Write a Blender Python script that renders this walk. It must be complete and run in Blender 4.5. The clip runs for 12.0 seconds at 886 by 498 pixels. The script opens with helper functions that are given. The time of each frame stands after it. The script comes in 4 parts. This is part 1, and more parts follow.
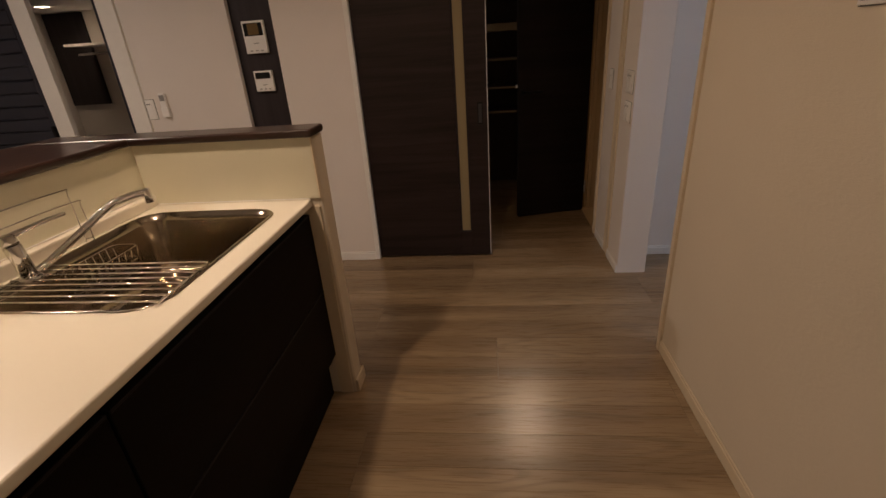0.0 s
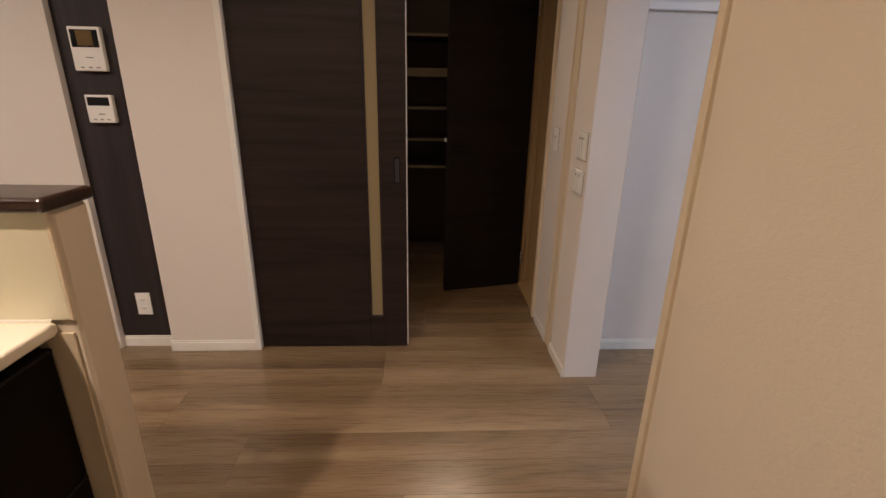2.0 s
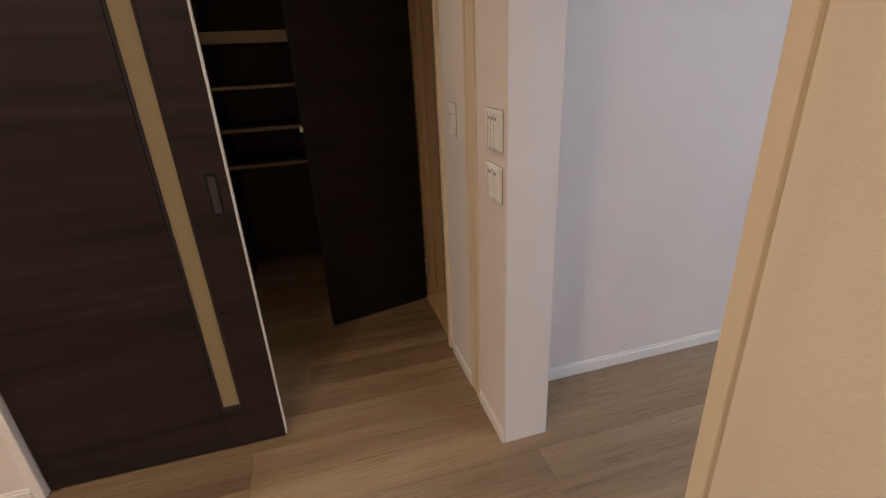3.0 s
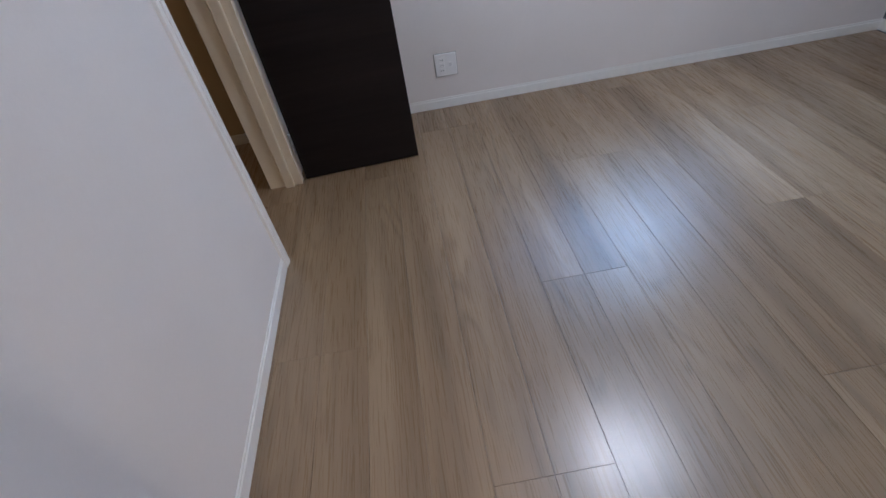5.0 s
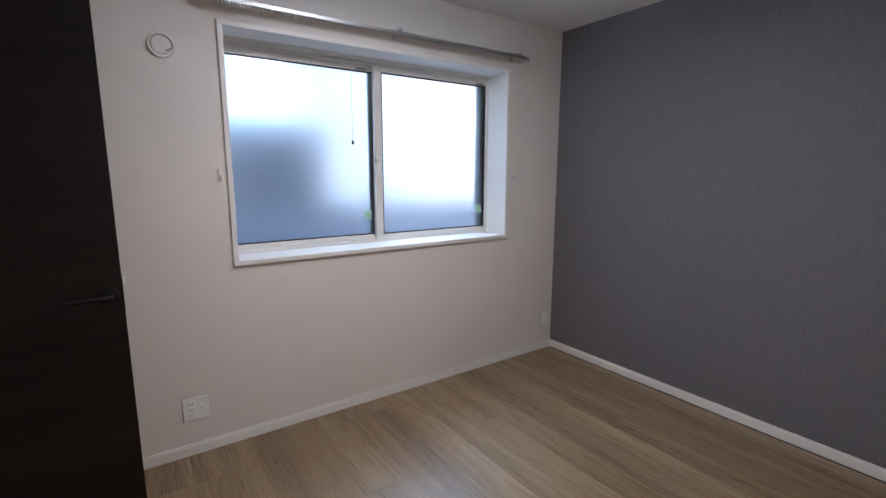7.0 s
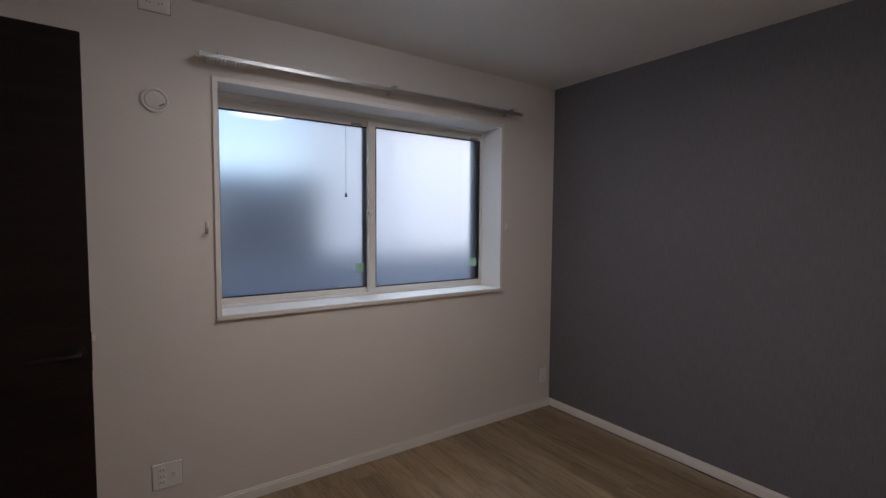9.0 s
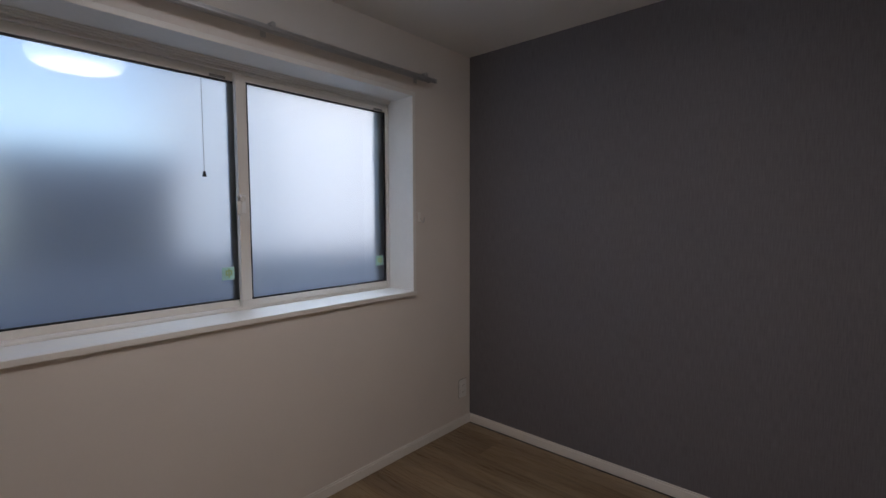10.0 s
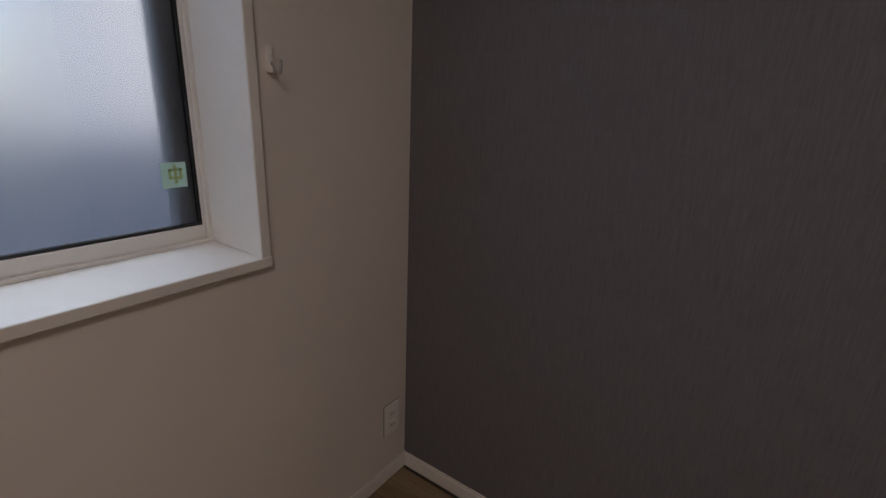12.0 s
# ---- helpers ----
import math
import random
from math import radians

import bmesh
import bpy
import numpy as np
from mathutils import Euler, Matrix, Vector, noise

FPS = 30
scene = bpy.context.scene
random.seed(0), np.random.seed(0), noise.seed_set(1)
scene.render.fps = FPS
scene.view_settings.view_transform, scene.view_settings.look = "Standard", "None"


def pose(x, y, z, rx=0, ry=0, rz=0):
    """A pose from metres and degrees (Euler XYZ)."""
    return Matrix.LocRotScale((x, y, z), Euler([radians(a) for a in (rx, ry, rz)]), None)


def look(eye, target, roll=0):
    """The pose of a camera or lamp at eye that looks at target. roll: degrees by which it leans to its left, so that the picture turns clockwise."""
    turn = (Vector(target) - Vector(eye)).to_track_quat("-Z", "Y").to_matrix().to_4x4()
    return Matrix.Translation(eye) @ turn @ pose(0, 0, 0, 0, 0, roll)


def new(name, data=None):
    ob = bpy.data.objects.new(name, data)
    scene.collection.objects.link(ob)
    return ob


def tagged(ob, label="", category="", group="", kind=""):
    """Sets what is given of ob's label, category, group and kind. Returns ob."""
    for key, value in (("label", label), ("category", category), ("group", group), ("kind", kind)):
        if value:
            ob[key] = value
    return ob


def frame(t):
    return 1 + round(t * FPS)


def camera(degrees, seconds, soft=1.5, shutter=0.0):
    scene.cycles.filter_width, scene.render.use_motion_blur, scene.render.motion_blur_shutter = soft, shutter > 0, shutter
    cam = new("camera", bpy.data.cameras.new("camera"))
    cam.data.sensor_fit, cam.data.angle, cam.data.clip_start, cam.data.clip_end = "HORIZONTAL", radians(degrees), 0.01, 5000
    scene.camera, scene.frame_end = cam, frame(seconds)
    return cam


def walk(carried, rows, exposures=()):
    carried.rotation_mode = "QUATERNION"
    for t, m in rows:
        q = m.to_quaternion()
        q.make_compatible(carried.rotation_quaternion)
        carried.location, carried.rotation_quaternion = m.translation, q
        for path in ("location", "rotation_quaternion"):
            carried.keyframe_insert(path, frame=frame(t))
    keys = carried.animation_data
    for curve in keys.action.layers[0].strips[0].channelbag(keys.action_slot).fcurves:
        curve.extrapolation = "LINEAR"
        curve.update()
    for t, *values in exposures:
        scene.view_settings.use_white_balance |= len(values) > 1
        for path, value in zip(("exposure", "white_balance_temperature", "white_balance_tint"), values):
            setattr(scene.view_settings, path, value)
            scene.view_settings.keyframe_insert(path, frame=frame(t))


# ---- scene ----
cam = camera(87.8, 12.0, soft=1.5)
PATH = [
    (0, (-0.753, -2.844, 1.327), (-0.958, -1.028, 0.515), -4.0),
    (0.5, (-0.738, -2.83, 1.319), (-0.719, -0.99, 0.536), -1.5),
    (1, (-0.741, -2.751, 1.31), (-0.671, -0.853, 0.683), -0.4),
    (1.5, (-0.688, -2.491, 1.306), (-0.604, -0.576, 0.736), -0.1),
    (2, (-0.677, -2.162, 1.286), (-0.586, -0.27, 0.643), 1.1),
    (2.5, (-0.662, -1.789, 1.288), (-0.359, 0.059, 0.585), -1.3),
    (2.7, (-0.603, -1.649, 1.284), (-0.251, 0.185, 0.567), -2.2),
    (4.3, (-0.165, -0.732, 1.205), (1.259, 0.029, 0.024), -5.2),
    (4.5, (-0.094, -0.679, 1.175), (1.402, -0.164, -0.049), -7.8),
    (5, (0.036, -0.62, 1.185), (1.518, -0.652, -0.157), -9.7),
    (5.5, (0.143, -0.653, 1.199), (1.495, -1.09, -0.208), -7.4),
    (6, (0.172, -0.678, 1.224), (1.383, -1.493, -0.142), -0.5),
    (6.5, (0.202, -0.642, 1.314), (1.58, -1.709, 0.332), 2.2),
    (7, (0.107, -0.648, 1.393), (1.726, -1.775, 1.063), 0.1),
    (7.2, (0.084, -0.643, 1.411), (1.73, -1.77, 1.271), 0.7),
    (8.8, (0.096, -0.695, 1.418), (1.762, -1.796, 1.317), 1.3),
    (9, (0.131, -0.725, 1.41), (1.773, -1.861, 1.293), 0.4),
    (9.5, (0.362, -0.814, 1.398), (1.921, -2.061, 1.286), -0.2),
    (10, (0.652, -1.015, 1.377), (1.979, -2.505, 1.24), -0.2),
    (10.5, (0.857, -1.329, 1.38), (2.089, -2.9, 1.267), 1.4),
    (11, (1.109, -1.669, 1.379), (2.275, -3.289, 1.257), 0.9),
    (11.5, (1.355, -1.973, 1.388), (2.546, -3.563, 1.156), 0.1),
    (12, (1.631, -2.29, 1.3), (2.72, -3.859, 0.707), 2.4),
]
walk(cam, [(t, look(eye, target, roll)) for t, eye, target, roll in PATH],
     exposures=[(0.0, 0.78, 5850, 16), (0.6, 0.95, 5800, 16), (1.5, 1.45, 5500, 14), (2.7, 1.76, 5450, 13), (4.3, 1.80, 5000, 9),
                (5.2, 1.78, 4850, 10), (6.0, 1.44, 5400, 13), (6.5, 1.47, 5550, 12), (7.2, 1.55, 5700, 12), (8.8, 0.68, 6200, 16), (10.5, 0.44, 6250, 14), (12.0, 0.28, 6850, 19)])

# ---- world, sun and lamps ----
world = bpy.data.worlds.new("world")
scene.world = world
world.use_nodes = True
wn = world.node_tree.nodes
sky = wn.new("ShaderNodeTexSky")
sky.sky_type = "NISHITA"
sky.sun_disc = False
sky.sun_elevation, sky.sun_rotation = radians(30), radians(291)
wn["Background"].inputs["Strength"].default_value = 0.15
world.node_tree.links.new(sky.outputs[0], wn["Background"].inputs["Color"])
sun = new("sun", bpy.data.lights.new("sun", "SUN"))
sun.data.energy, sun.data.angle, sun.data.color = 1.3, radians(2), (1, 0.97, 0.92)
sun.matrix_world = look((0, 0, 0), (0.80, -0.31, -0.495))


def lamp(name, watts, colour, size, eye, target, spread=180, oblong=None):
    d = bpy.data.lights.new(name, "AREA")
    d.energy, d.color, d.size, d.shape = watts, colour, size, "DISK"
    if oblong:
        d.shape, d.size_y = "RECTANGLE", oblong
    d.spread = radians(spread)
    ob = new(name, d)
    ob.matrix_world = look(eye, target)
    return ob


WARM = (1.0, 0.70, 0.42)
CEIL = 2.40
# lit fittings: counter, dining side and hall downlights, round bedroom fitting, passage downlight; kitchen and entry
# lamps are added fill
# made-up weak light over the kitchen aisle
lamp("lamp_kitchen_fill", 0.3, WARM, 0.09, (-0.75, -2.95, CEIL - 0.03), (-0.75, -2.95, 0), 150)
lamp("lamp_counter", 7.2, WARM, 0.09, (-1.71, -1.95, CEIL - 0.03), (-1.71, -1.95, 0), 150)
# made-up light that brightens floor and wall end before the sliding door
lamp("lamp_entry_fill", 1.9, (1.0, 0.62, 0.32), 0.09, (-0.95, -1.14, CEIL - 0.03), (-0.95, -1.14, 0), 160)
# unseen dining light, made paler to stand in for living room daylight too
lamp("lamp_dining", 8.4, (1.0, 0.78, 0.56), 0.09, (-3.2, -1.55, CEIL - 0.03), (-3.2, -1.55, 0), 170)
lamp("lamp_hall", 0.6, WARM, 0.09, (-0.43, 0.86, CEIL - 0.03), (-0.60, -1.30, 0), 64)
lamp("lamp_closet", 0.35, WARM, 0.07, (-4.16, 0.90, 1.765), (-4.0, 1.0, 0), 150)
lamp("lamp_bedroom", 4.2, (1.0, 0.80, 0.64), 0.42, (1.35, -1.68, CEIL - 0.105), (1.35, -1.68, 0), 175)
# light of the upper sky that falls steeply in through the window
lamp("lamp_sky_window", 1.9, (0.68, 0.84, 1.0), 0.95, (3.38, -2.58, 2.38), (2.75, -2.36, 1.42), 70, 0.8)
lamp("lamp_passage", 0.40, (1.0, 0.62, 0.28), 0.09, (1.75, 1.0, CEIL - 0.03), (1.75, 1.0, 0), 150)

# ---- materials ----
def material(name, rough=0.5, metal=0.0, colour=(0.8, 0.8, 0.8)):
    m = bpy.data.materials.new(name)
    m.use_nodes = True
    b = m.node_tree.nodes["Principled BSDF"]
    b.inputs["Roughness"].default_value = rough
    b.inputs["Metallic"].default_value = metal
    b.inputs["Base Color"].default_value = (*colour, 1)
    return m, m.node_tree.nodes, m.node_tree.links, b


def coords(n, l, scale=(1, 1, 1), kind="Object", turn=(0, 0, 0), shift=False):
    tc, mp = n.new("ShaderNodeTexCoord"), n.new("ShaderNodeMapping")
    mp.inputs["Scale"].default_value = scale
    mp.inputs["Rotation"].default_value = turn
    l.new(tc.outputs[kind], mp.inputs["Vector"])
    if shift:
        oi, mul = n.new("ShaderNodeObjectInfo"), n.new("ShaderNodeMath")
        mul.operation = "MULTIPLY"
        mul.inputs[1].default_value = 57.0
        l.new(oi.outputs["Random"], mul.inputs[0])
        comb = n.new("ShaderNodeCombineXYZ")
        for i in range(3):
            l.new(mul.outputs[0], comb.inputs[i])
        l.new(comb.outputs[0], mp.inputs["Location"])
    return mp.outputs[0]


def noise_tex(n, l, vec, scale, detail=4, rough=0.55, distort=0.0):
    t = n.new("ShaderNodeTexNoise")
    t.inputs["Scale"].default_value, t.inputs["Detail"].default_value = scale, detail
    t.inputs["Roughness"].default_value, t.inputs["Distortion"].default_value = rough, distort
    l.new(vec, t.inputs["Vector"])
    return t.outputs["Fac"]


def ramp(n, l, fac, stops):
    r = n.new("ShaderNodeValToRGB")
    els = r.color_ramp.elements
    while len(els) < len(stops):
        els.new(0.5)
    for e, (p, c) in zip(els, stops):
        e.position, e.color = p, (*c, 1)
    l.new(fac, r.inputs[0])
    return r.outputs[0]


def mix(n, l, a, b, fac, how="MIX"):
    m = n.new("ShaderNodeMix")
    m.data_type, m.blend_type = "RGBA", how
    for sock, v in ((m.inputs[0], fac), (m.inputs[6], a), (m.inputs[7], b)):
        if isinstance(v, (int, float)):
            sock.default_value = v
        elif isinstance(v, tuple):
            sock.default_value = (*v, 1)
        else:
            l.new(v, sock)
    return m.outputs[2]


def bump(n, l, b, height, strength, distance=0.002):
    bp = n.new("ShaderNodeBump")
    bp.inputs["Strength"].default_value, bp.inputs["Distance"].default_value = strength, distance
    l.new(height, bp.inputs["Height"])
    l.new(bp.outputs[0], b.inputs["Normal"])


def wallpaper(name, colour, weave=False, relief=0.35, strokes=False):
    m, n, l, b = material(name, 0.82)
    v = coords(n, l)
    blot = noise_tex(n, l, v, 1.7, 3)
    c = tuple(x * 0.95 for x in colour)
    col = ramp(n, l, blot, [(0.3, c), (0.7, colour)])
    if weave:
        w1 = noise_tex(n, l, coords(n, l, (260, 260, 14)), 1.0, 3)
        w2 = noise_tex(n, l, coords(n, l, (16, 16, 300)), 1.0, 3)
        fac = mix(n, l, w1, w2, 0.22)
        col = mix(n, l, col, ramp(n, l, fac, [(0.35, (0.78, 0.78, 0.79)), (0.65, (1.14, 1.14, 1.13))]), 0.75, "MULTIPLY")
        bump(n, l, b, fac, relief, 0.0012)
    else:
        fine = noise_tex(n, l, coords(n, l, (70, 70, 300)) if strokes else v, 1.0 if strokes else 210, 4, 0.6, 0.8 if strokes else 0)
        coarse = noise_tex(n, l, v, 62, 3, 0.6, 0.6)
        fac = mix(n, l, fine, coarse, 0.5)
        bump(n, l, b, fac, relief, 0.0018)
        col = mix(n, l, col, ramp(n, l, fac, [(0.3, (0.95, 0.95, 0.95)), (0.7, (1.03, 1.03, 1.03))]), 0.3, "MULTIPLY")
    l.new(col, b.inputs["Base Color"])
    return m


def wood(name, dark, light, axis, rough, fine=1.0, shift=True, vary=0.12, depth=0.15, coat=0.0, soft=0.7, spec=0.5):
    """Grain runs along axis 0, 1 or 2."""
    m, n, l, b = material(name, rough)
    s = [20 * fine] * 3
    s[axis] = 0.9 * fine
    g = noise_tex(n, l, coords(n, l, s, shift=shift), 1.0, 6, 0.62, 0.5)
    s2 = [190 * fine] * 3
    s2[axis] = 5 * fine
    g2 = noise_tex(n, l, coords(n, l, s2, shift=shift), 1.0, 4, 0.6)
    s3 = [9 * fine] * 3
    s3[axis] = 0.5 * fine
    g3 = noise_tex(n, l, coords(n, l, s3, shift=shift), 1.0, 3, 0.5, 1.2)
    col = ramp(n, l, mix(n, l, g, g3, 0.45), [(0.32, dark), (0.68, light)])
    col = mix(n, l, col, ramp(n, l, g2, [(0.35, (0.86, 0.855, 0.85)), (0.6, (1.04, 1.04, 1.04))]), soft, "MULTIPLY")
    if vary:
        oi = n.new("ShaderNodeObjectInfo")
        tone = ramp(n, l, oi.outputs["Random"], [(0, (1 - vary,) * 3), (0.5, (1, 0.99, 0.98)), (1, (1 + vary,) * 3)])
        col = mix(n, l, col, tone, 1.0, "MULTIPLY")
    l.new(col, b.inputs["Base Color"])
    rr = n.new("ShaderNodeMapRange")
    rr.inputs[3].default_value, rr.inputs[4].default_value = rough - 0.05, rough + 0.10
    l.new(g2, rr.inputs[0])
    l.new(rr.outputs[0], b.inputs["Roughness"])
    b.inputs["Coat Weight"].default_value = coat
    b.inputs["Specular IOR Level"].default_value = spec
    b.inputs["Coat Roughness"].default_value = 0.2
    bump(n, l, b, g2, depth, 0.001)
    return m


def plain(name, colour, rough=0.4, metal=0.0, speck=0.04, scale=40, relief=0.04, even=0.06):
    m, n, l, b = material(name, rough, metal)
    v = coords(n, l)
    f = noise_tex(n, l, v, scale, 4)
    big = noise_tex(n, l, v, scale / 14, 2)
    col = ramp(n, l, mix(n, l, f, big, 0.5), [(0.3, tuple(max(0, c * (1 - speck)) for c in colour)), (0.7, tuple(min(1, c * (1 + speck)) for c in colour))])
    l.new(col, b.inputs["Base Color"])
    rr = n.new("ShaderNodeMapRange")
    rr.inputs[3].default_value, rr.inputs[4].default_value = max(0.02, rough - even), rough + even
    l.new(big, rr.inputs[0])
    l.new(rr.outputs[0], b.inputs["Roughness"])
    bump(n, l, b, f, relief, 0.0006)
    return m


def brushed(name, colour, rough, axis=1):
    m, n, l, b = material(name, rough, 1.0, colour)
    s = [220] * 3
    s[axis] = 4
    g = noise_tex(n, l, coords(n, l, s), 1.0, 4)
    l.new(ramp(n, l, g, [(0.3, tuple(c * 0.82 for c in colour)), (0.7, colour)]), b.inputs["Base Color"])
    bump(n, l, b, g, 0.12, 0.0006)
    return m


def glow(name, colour, strength):
    m, n, l, b = material(name, 0.6, 0, colour)
    b.inputs["Emission Color"].default_value = (*colour, 1)
    b.inputs["Emission Strength"].default_value = strength
    return m


def glass(name, rough, tint=(1, 1, 1), grain=0.0, milk=0.0):
    """Clear or frosted glass; milk is the share of light that the frosting spreads to all sides."""
    m, n, l, b = material(name, rough, 0, tint)
    b.inputs["Transmission Weight"].default_value = 1.0
    b.inputs["IOR"].default_value = 1.45
    if grain:
        f = noise_tex(n, l, coords(n, l, (60, 60, 26)), 6, 4, 0.6)
        bump(n, l, b, f, grain, 0.002)
    if milk:
        tr, mx = n.new("ShaderNodeBsdfTranslucent"), n.new("ShaderNodeMixShader")
        tr.inputs["Color"].default_value = (*tint, 1)
        mx.inputs[0].default_value = milk
        l.new(b.outputs[0], mx.inputs[1])
        l.new(tr.outputs[0], mx.inputs[2])
        l.new(mx.outputs[0], n["Material Output"].inputs["Surface"])
    return m


def oak_floor():
    """Greige oak: long light and dark streaks, cathedral figure in the middle of some boards, fine pores."""
    m, n, l, b = material("oak_plank", 0.27)
    broad = noise_tex(n, l, coords(n, l, (0.40, 9, 9), shift=True), 1.0, 3, 0.5, 0.3)
    band = noise_tex(n, l, coords(n, l, (0.6, 14, 14), shift=True), 1.0, 3, 0.45, 0.3)
    hill = noise_tex(n, l, coords(n, l, (1.5, 7.0, 7.0), shift=True), 1.0, 1.0, 0.4, 0.0)
    turns, wavy, half = (n.new("ShaderNodeMath") for k in range(3))
    turns.operation, wavy.operation, half.operation = "MULTIPLY", "SINE", "MULTIPLY_ADD"
    turns.inputs[1].default_value = 48.0
    half.inputs[1].default_value, half.inputs[2].default_value = 0.5, 0.5
    l.new(hill, turns.inputs[0])
    l.new(turns.outputs[0], wavy.inputs[0])
    l.new(wavy.outputs[0], half.inputs[0])
    where = noise_tex(n, l, coords(n, l, (0.8, 7, 7), shift=True), 1.0, 2, 0.5)
    pores = noise_tex(n, l, coords(n, l, (6, 240, 240), shift=True), 1.0, 4, 0.65)
    fleck = noise_tex(n, l, coords(n, l, (14, 110, 110), shift=True), 1.0, 3, 0.6)
    col = ramp(n, l, mix(n, l, broad, band, 0.36), [(0.30, (0.148, 0.096, 0.049)), (0.45, (0.210, 0.143, 0.076)), (0.57, (0.260, 0.184, 0.104)), (0.72, (0.350, 0.258, 0.157))])
    ringc = ramp(n, l, half.outputs[0], [(0.0, (0.74, 0.72, 0.69)), (0.45, (0.97, 0.965, 0.96)), (1.0, (1.04, 1.04, 1.04))])
    figure = mix(n, l, (1, 1, 1), ringc, ramp(n, l, where, [(0.50, (0.06, 0.06, 0.06)), (0.62, (0.75, 0.75, 0.75))]))
    col = mix(n, l, col, figure, 1.0, "MULTIPLY")
    col = mix(n, l, col, ramp(n, l, pores, [(0.34, (0.86, 0.85, 0.84)), (0.54, (1.01, 1.01, 1.01))]), 0.07, "MULTIPLY")
    col = mix(n, l, col, ramp(n, l, fleck, [(0.28, (0.80, 0.79, 0.78)), (0.40, (1.0, 1.0, 1.0))]), 0.10, "MULTIPLY")
    oi = n.new("ShaderNodeObjectInfo")
    tone = ramp(n, l, oi.outputs["Random"], [(0, (0.90, 0.895, 0.89)), (0.5, (1.0, 0.99, 0.98)), (1, (1.08, 1.08, 1.08))])
    l.new(mix(n, l, col, tone, 1.0, "MULTIPLY"), b.inputs["Base Color"])
    rr = n.new("ShaderNodeMapRange")
    rr.inputs[3].default_value, rr.inputs[4].default_value = 0.23, 0.33
    l.new(pores, rr.inputs[0])
    l.new(rr.outputs[0], b.inputs["Roughness"])
    b.inputs["Specular IOR Level"].default_value = 0.55
    b.inputs["Coat Weight"].default_value = 0.6
    b.inputs["Coat Roughness"].default_value = 0.46
    bump(n, l, b, pores, 0.05, 0.0006)
    return m


M_WALL = wallpaper("white_wallpaper", (0.80, 0.755, 0.715))
M_WALLK = wallpaper("cream_wallpaper", (0.75, 0.67, 0.545), relief=0.8, strokes=True)
# tan carries the passage's dim warm light in the paper's colour
M_WALL_DIM = wallpaper("dim_warm_wallpaper", (0.46, 0.33, 0.17))
M_GREY = wallpaper("grey_fabric_wallpaper", (0.170, 0.165, 0.184), weave=True, relief=0.5)
M_CEIL = wallpaper("ceiling_paper", (0.80, 0.79, 0.77), relief=0.4)
M_FLOOR = oak_floor()
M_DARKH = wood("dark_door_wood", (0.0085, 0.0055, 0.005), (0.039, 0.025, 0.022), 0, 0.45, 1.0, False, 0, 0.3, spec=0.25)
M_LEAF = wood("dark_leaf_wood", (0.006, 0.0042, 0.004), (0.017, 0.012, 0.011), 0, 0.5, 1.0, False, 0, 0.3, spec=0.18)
M_DARKV = wood("dark_strip_wood", (0.018, 0.014, 0.016), (0.042, 0.034, 0.038), 2, 0.5, 1.2, False, 0, 0.3, spec=0.3)
M_CAB = wood("cabinet_wood", (0.0026, 0.002, 0.0019), (0.0065, 0.0048, 0.0042), 1, 0.5, 1.0, False, 0, 0.2, spec=0.08)
M_CAP = wood("cap_rail_wood", (0.011, 0.0045, 0.003), (0.040, 0.016, 0.009), 0, 0.28, 1.0, False, 0, 0.08, 0.4)
M_CAPY = wood("cap_rail_wood_long", (0.011, 0.0045, 0.003), (0.040, 0.016, 0.009), 1, 0.28, 1.0, False, 0, 0.08, 0.4)
M_TRIM = plain("cream_trim", (0.72, 0.62, 0.46), 0.45, speck=0.03)
# the cream trim again, with the hall's dim warm light mixed in as tan
M_TRIM_SHADED = plain("shaded_cream_trim", (0.46, 0.33, 0.17), 0.45, speck=0.05)
M_WHITE = plain("white_trim", (0.84, 0.825, 0.79), 0.42, speck=0.03)
M_SASH = plain("resin_sash", (0.78, 0.76, 0.72), 0.38, speck=0.02)
M_TOP = plain("counter_top", (0.80, 0.75, 0.64), 0.30, speck=0.008, scale=90, relief=0.01, even=0.008)
M_PANEL = plain("glossy_kitchen_panel", (0.70, 0.67, 0.52), 0.22, speck=0.02, scale=12, relief=0.01)
M_STEEL = brushed("stainless_steel", (0.46, 0.40, 0.32), 0.15)
M_CHROME = plain("chrome", (0.78, 0.77, 0.75), 0.09, 1.0, 0.02)
M_ALU = plain("matt_aluminium", (0.60, 0.60, 0.60), 0.35, 1.0, 0.05)
M_BLACK = plain("black_metal", (0.006, 0.006, 0.007), 0.55, 0.0)
M_BLACK.node_tree.nodes["Principled BSDF"].inputs["Specular IOR Level"].default_value = 0.25
M_GASKET = plain("black_gasket", (0.012, 0.014, 0.018), 0.4)
M_PLASTIC = plain("white_plastic", (0.88, 0.875, 0.86), 0.35, speck=0.015)
M_SLOT = plain("dark_slot", (0.03, 0.03, 0.03), 0.6)
M_SCREEN = plain("dark_screen", (0.010, 0.011, 0.012), 0.12)
M_LCD = plain("brown_screen", (0.16, 0.11, 0.05), 0.15)
M_PRINT = plain("grey_print", (0.25, 0.25, 0.25), 0.5)
M_RED = plain("red_mark", (0.5, 0.05, 0.03), 0.4)
M_GREEN = plain("pale_green_sticker", (0.48, 0.80, 0.74), 0.5)
M_YELLOW = plain("yellow_green_mark", (0.45, 0.66, 0.30), 0.5)
M_GROUT = plain("floor_underlay", (0.05, 0.04, 0.03), 0.8)
M_SLITGLASS = plain("amber_frosted_strip", (0.27, 0.215, 0.115), 0.35, speck=0.03)
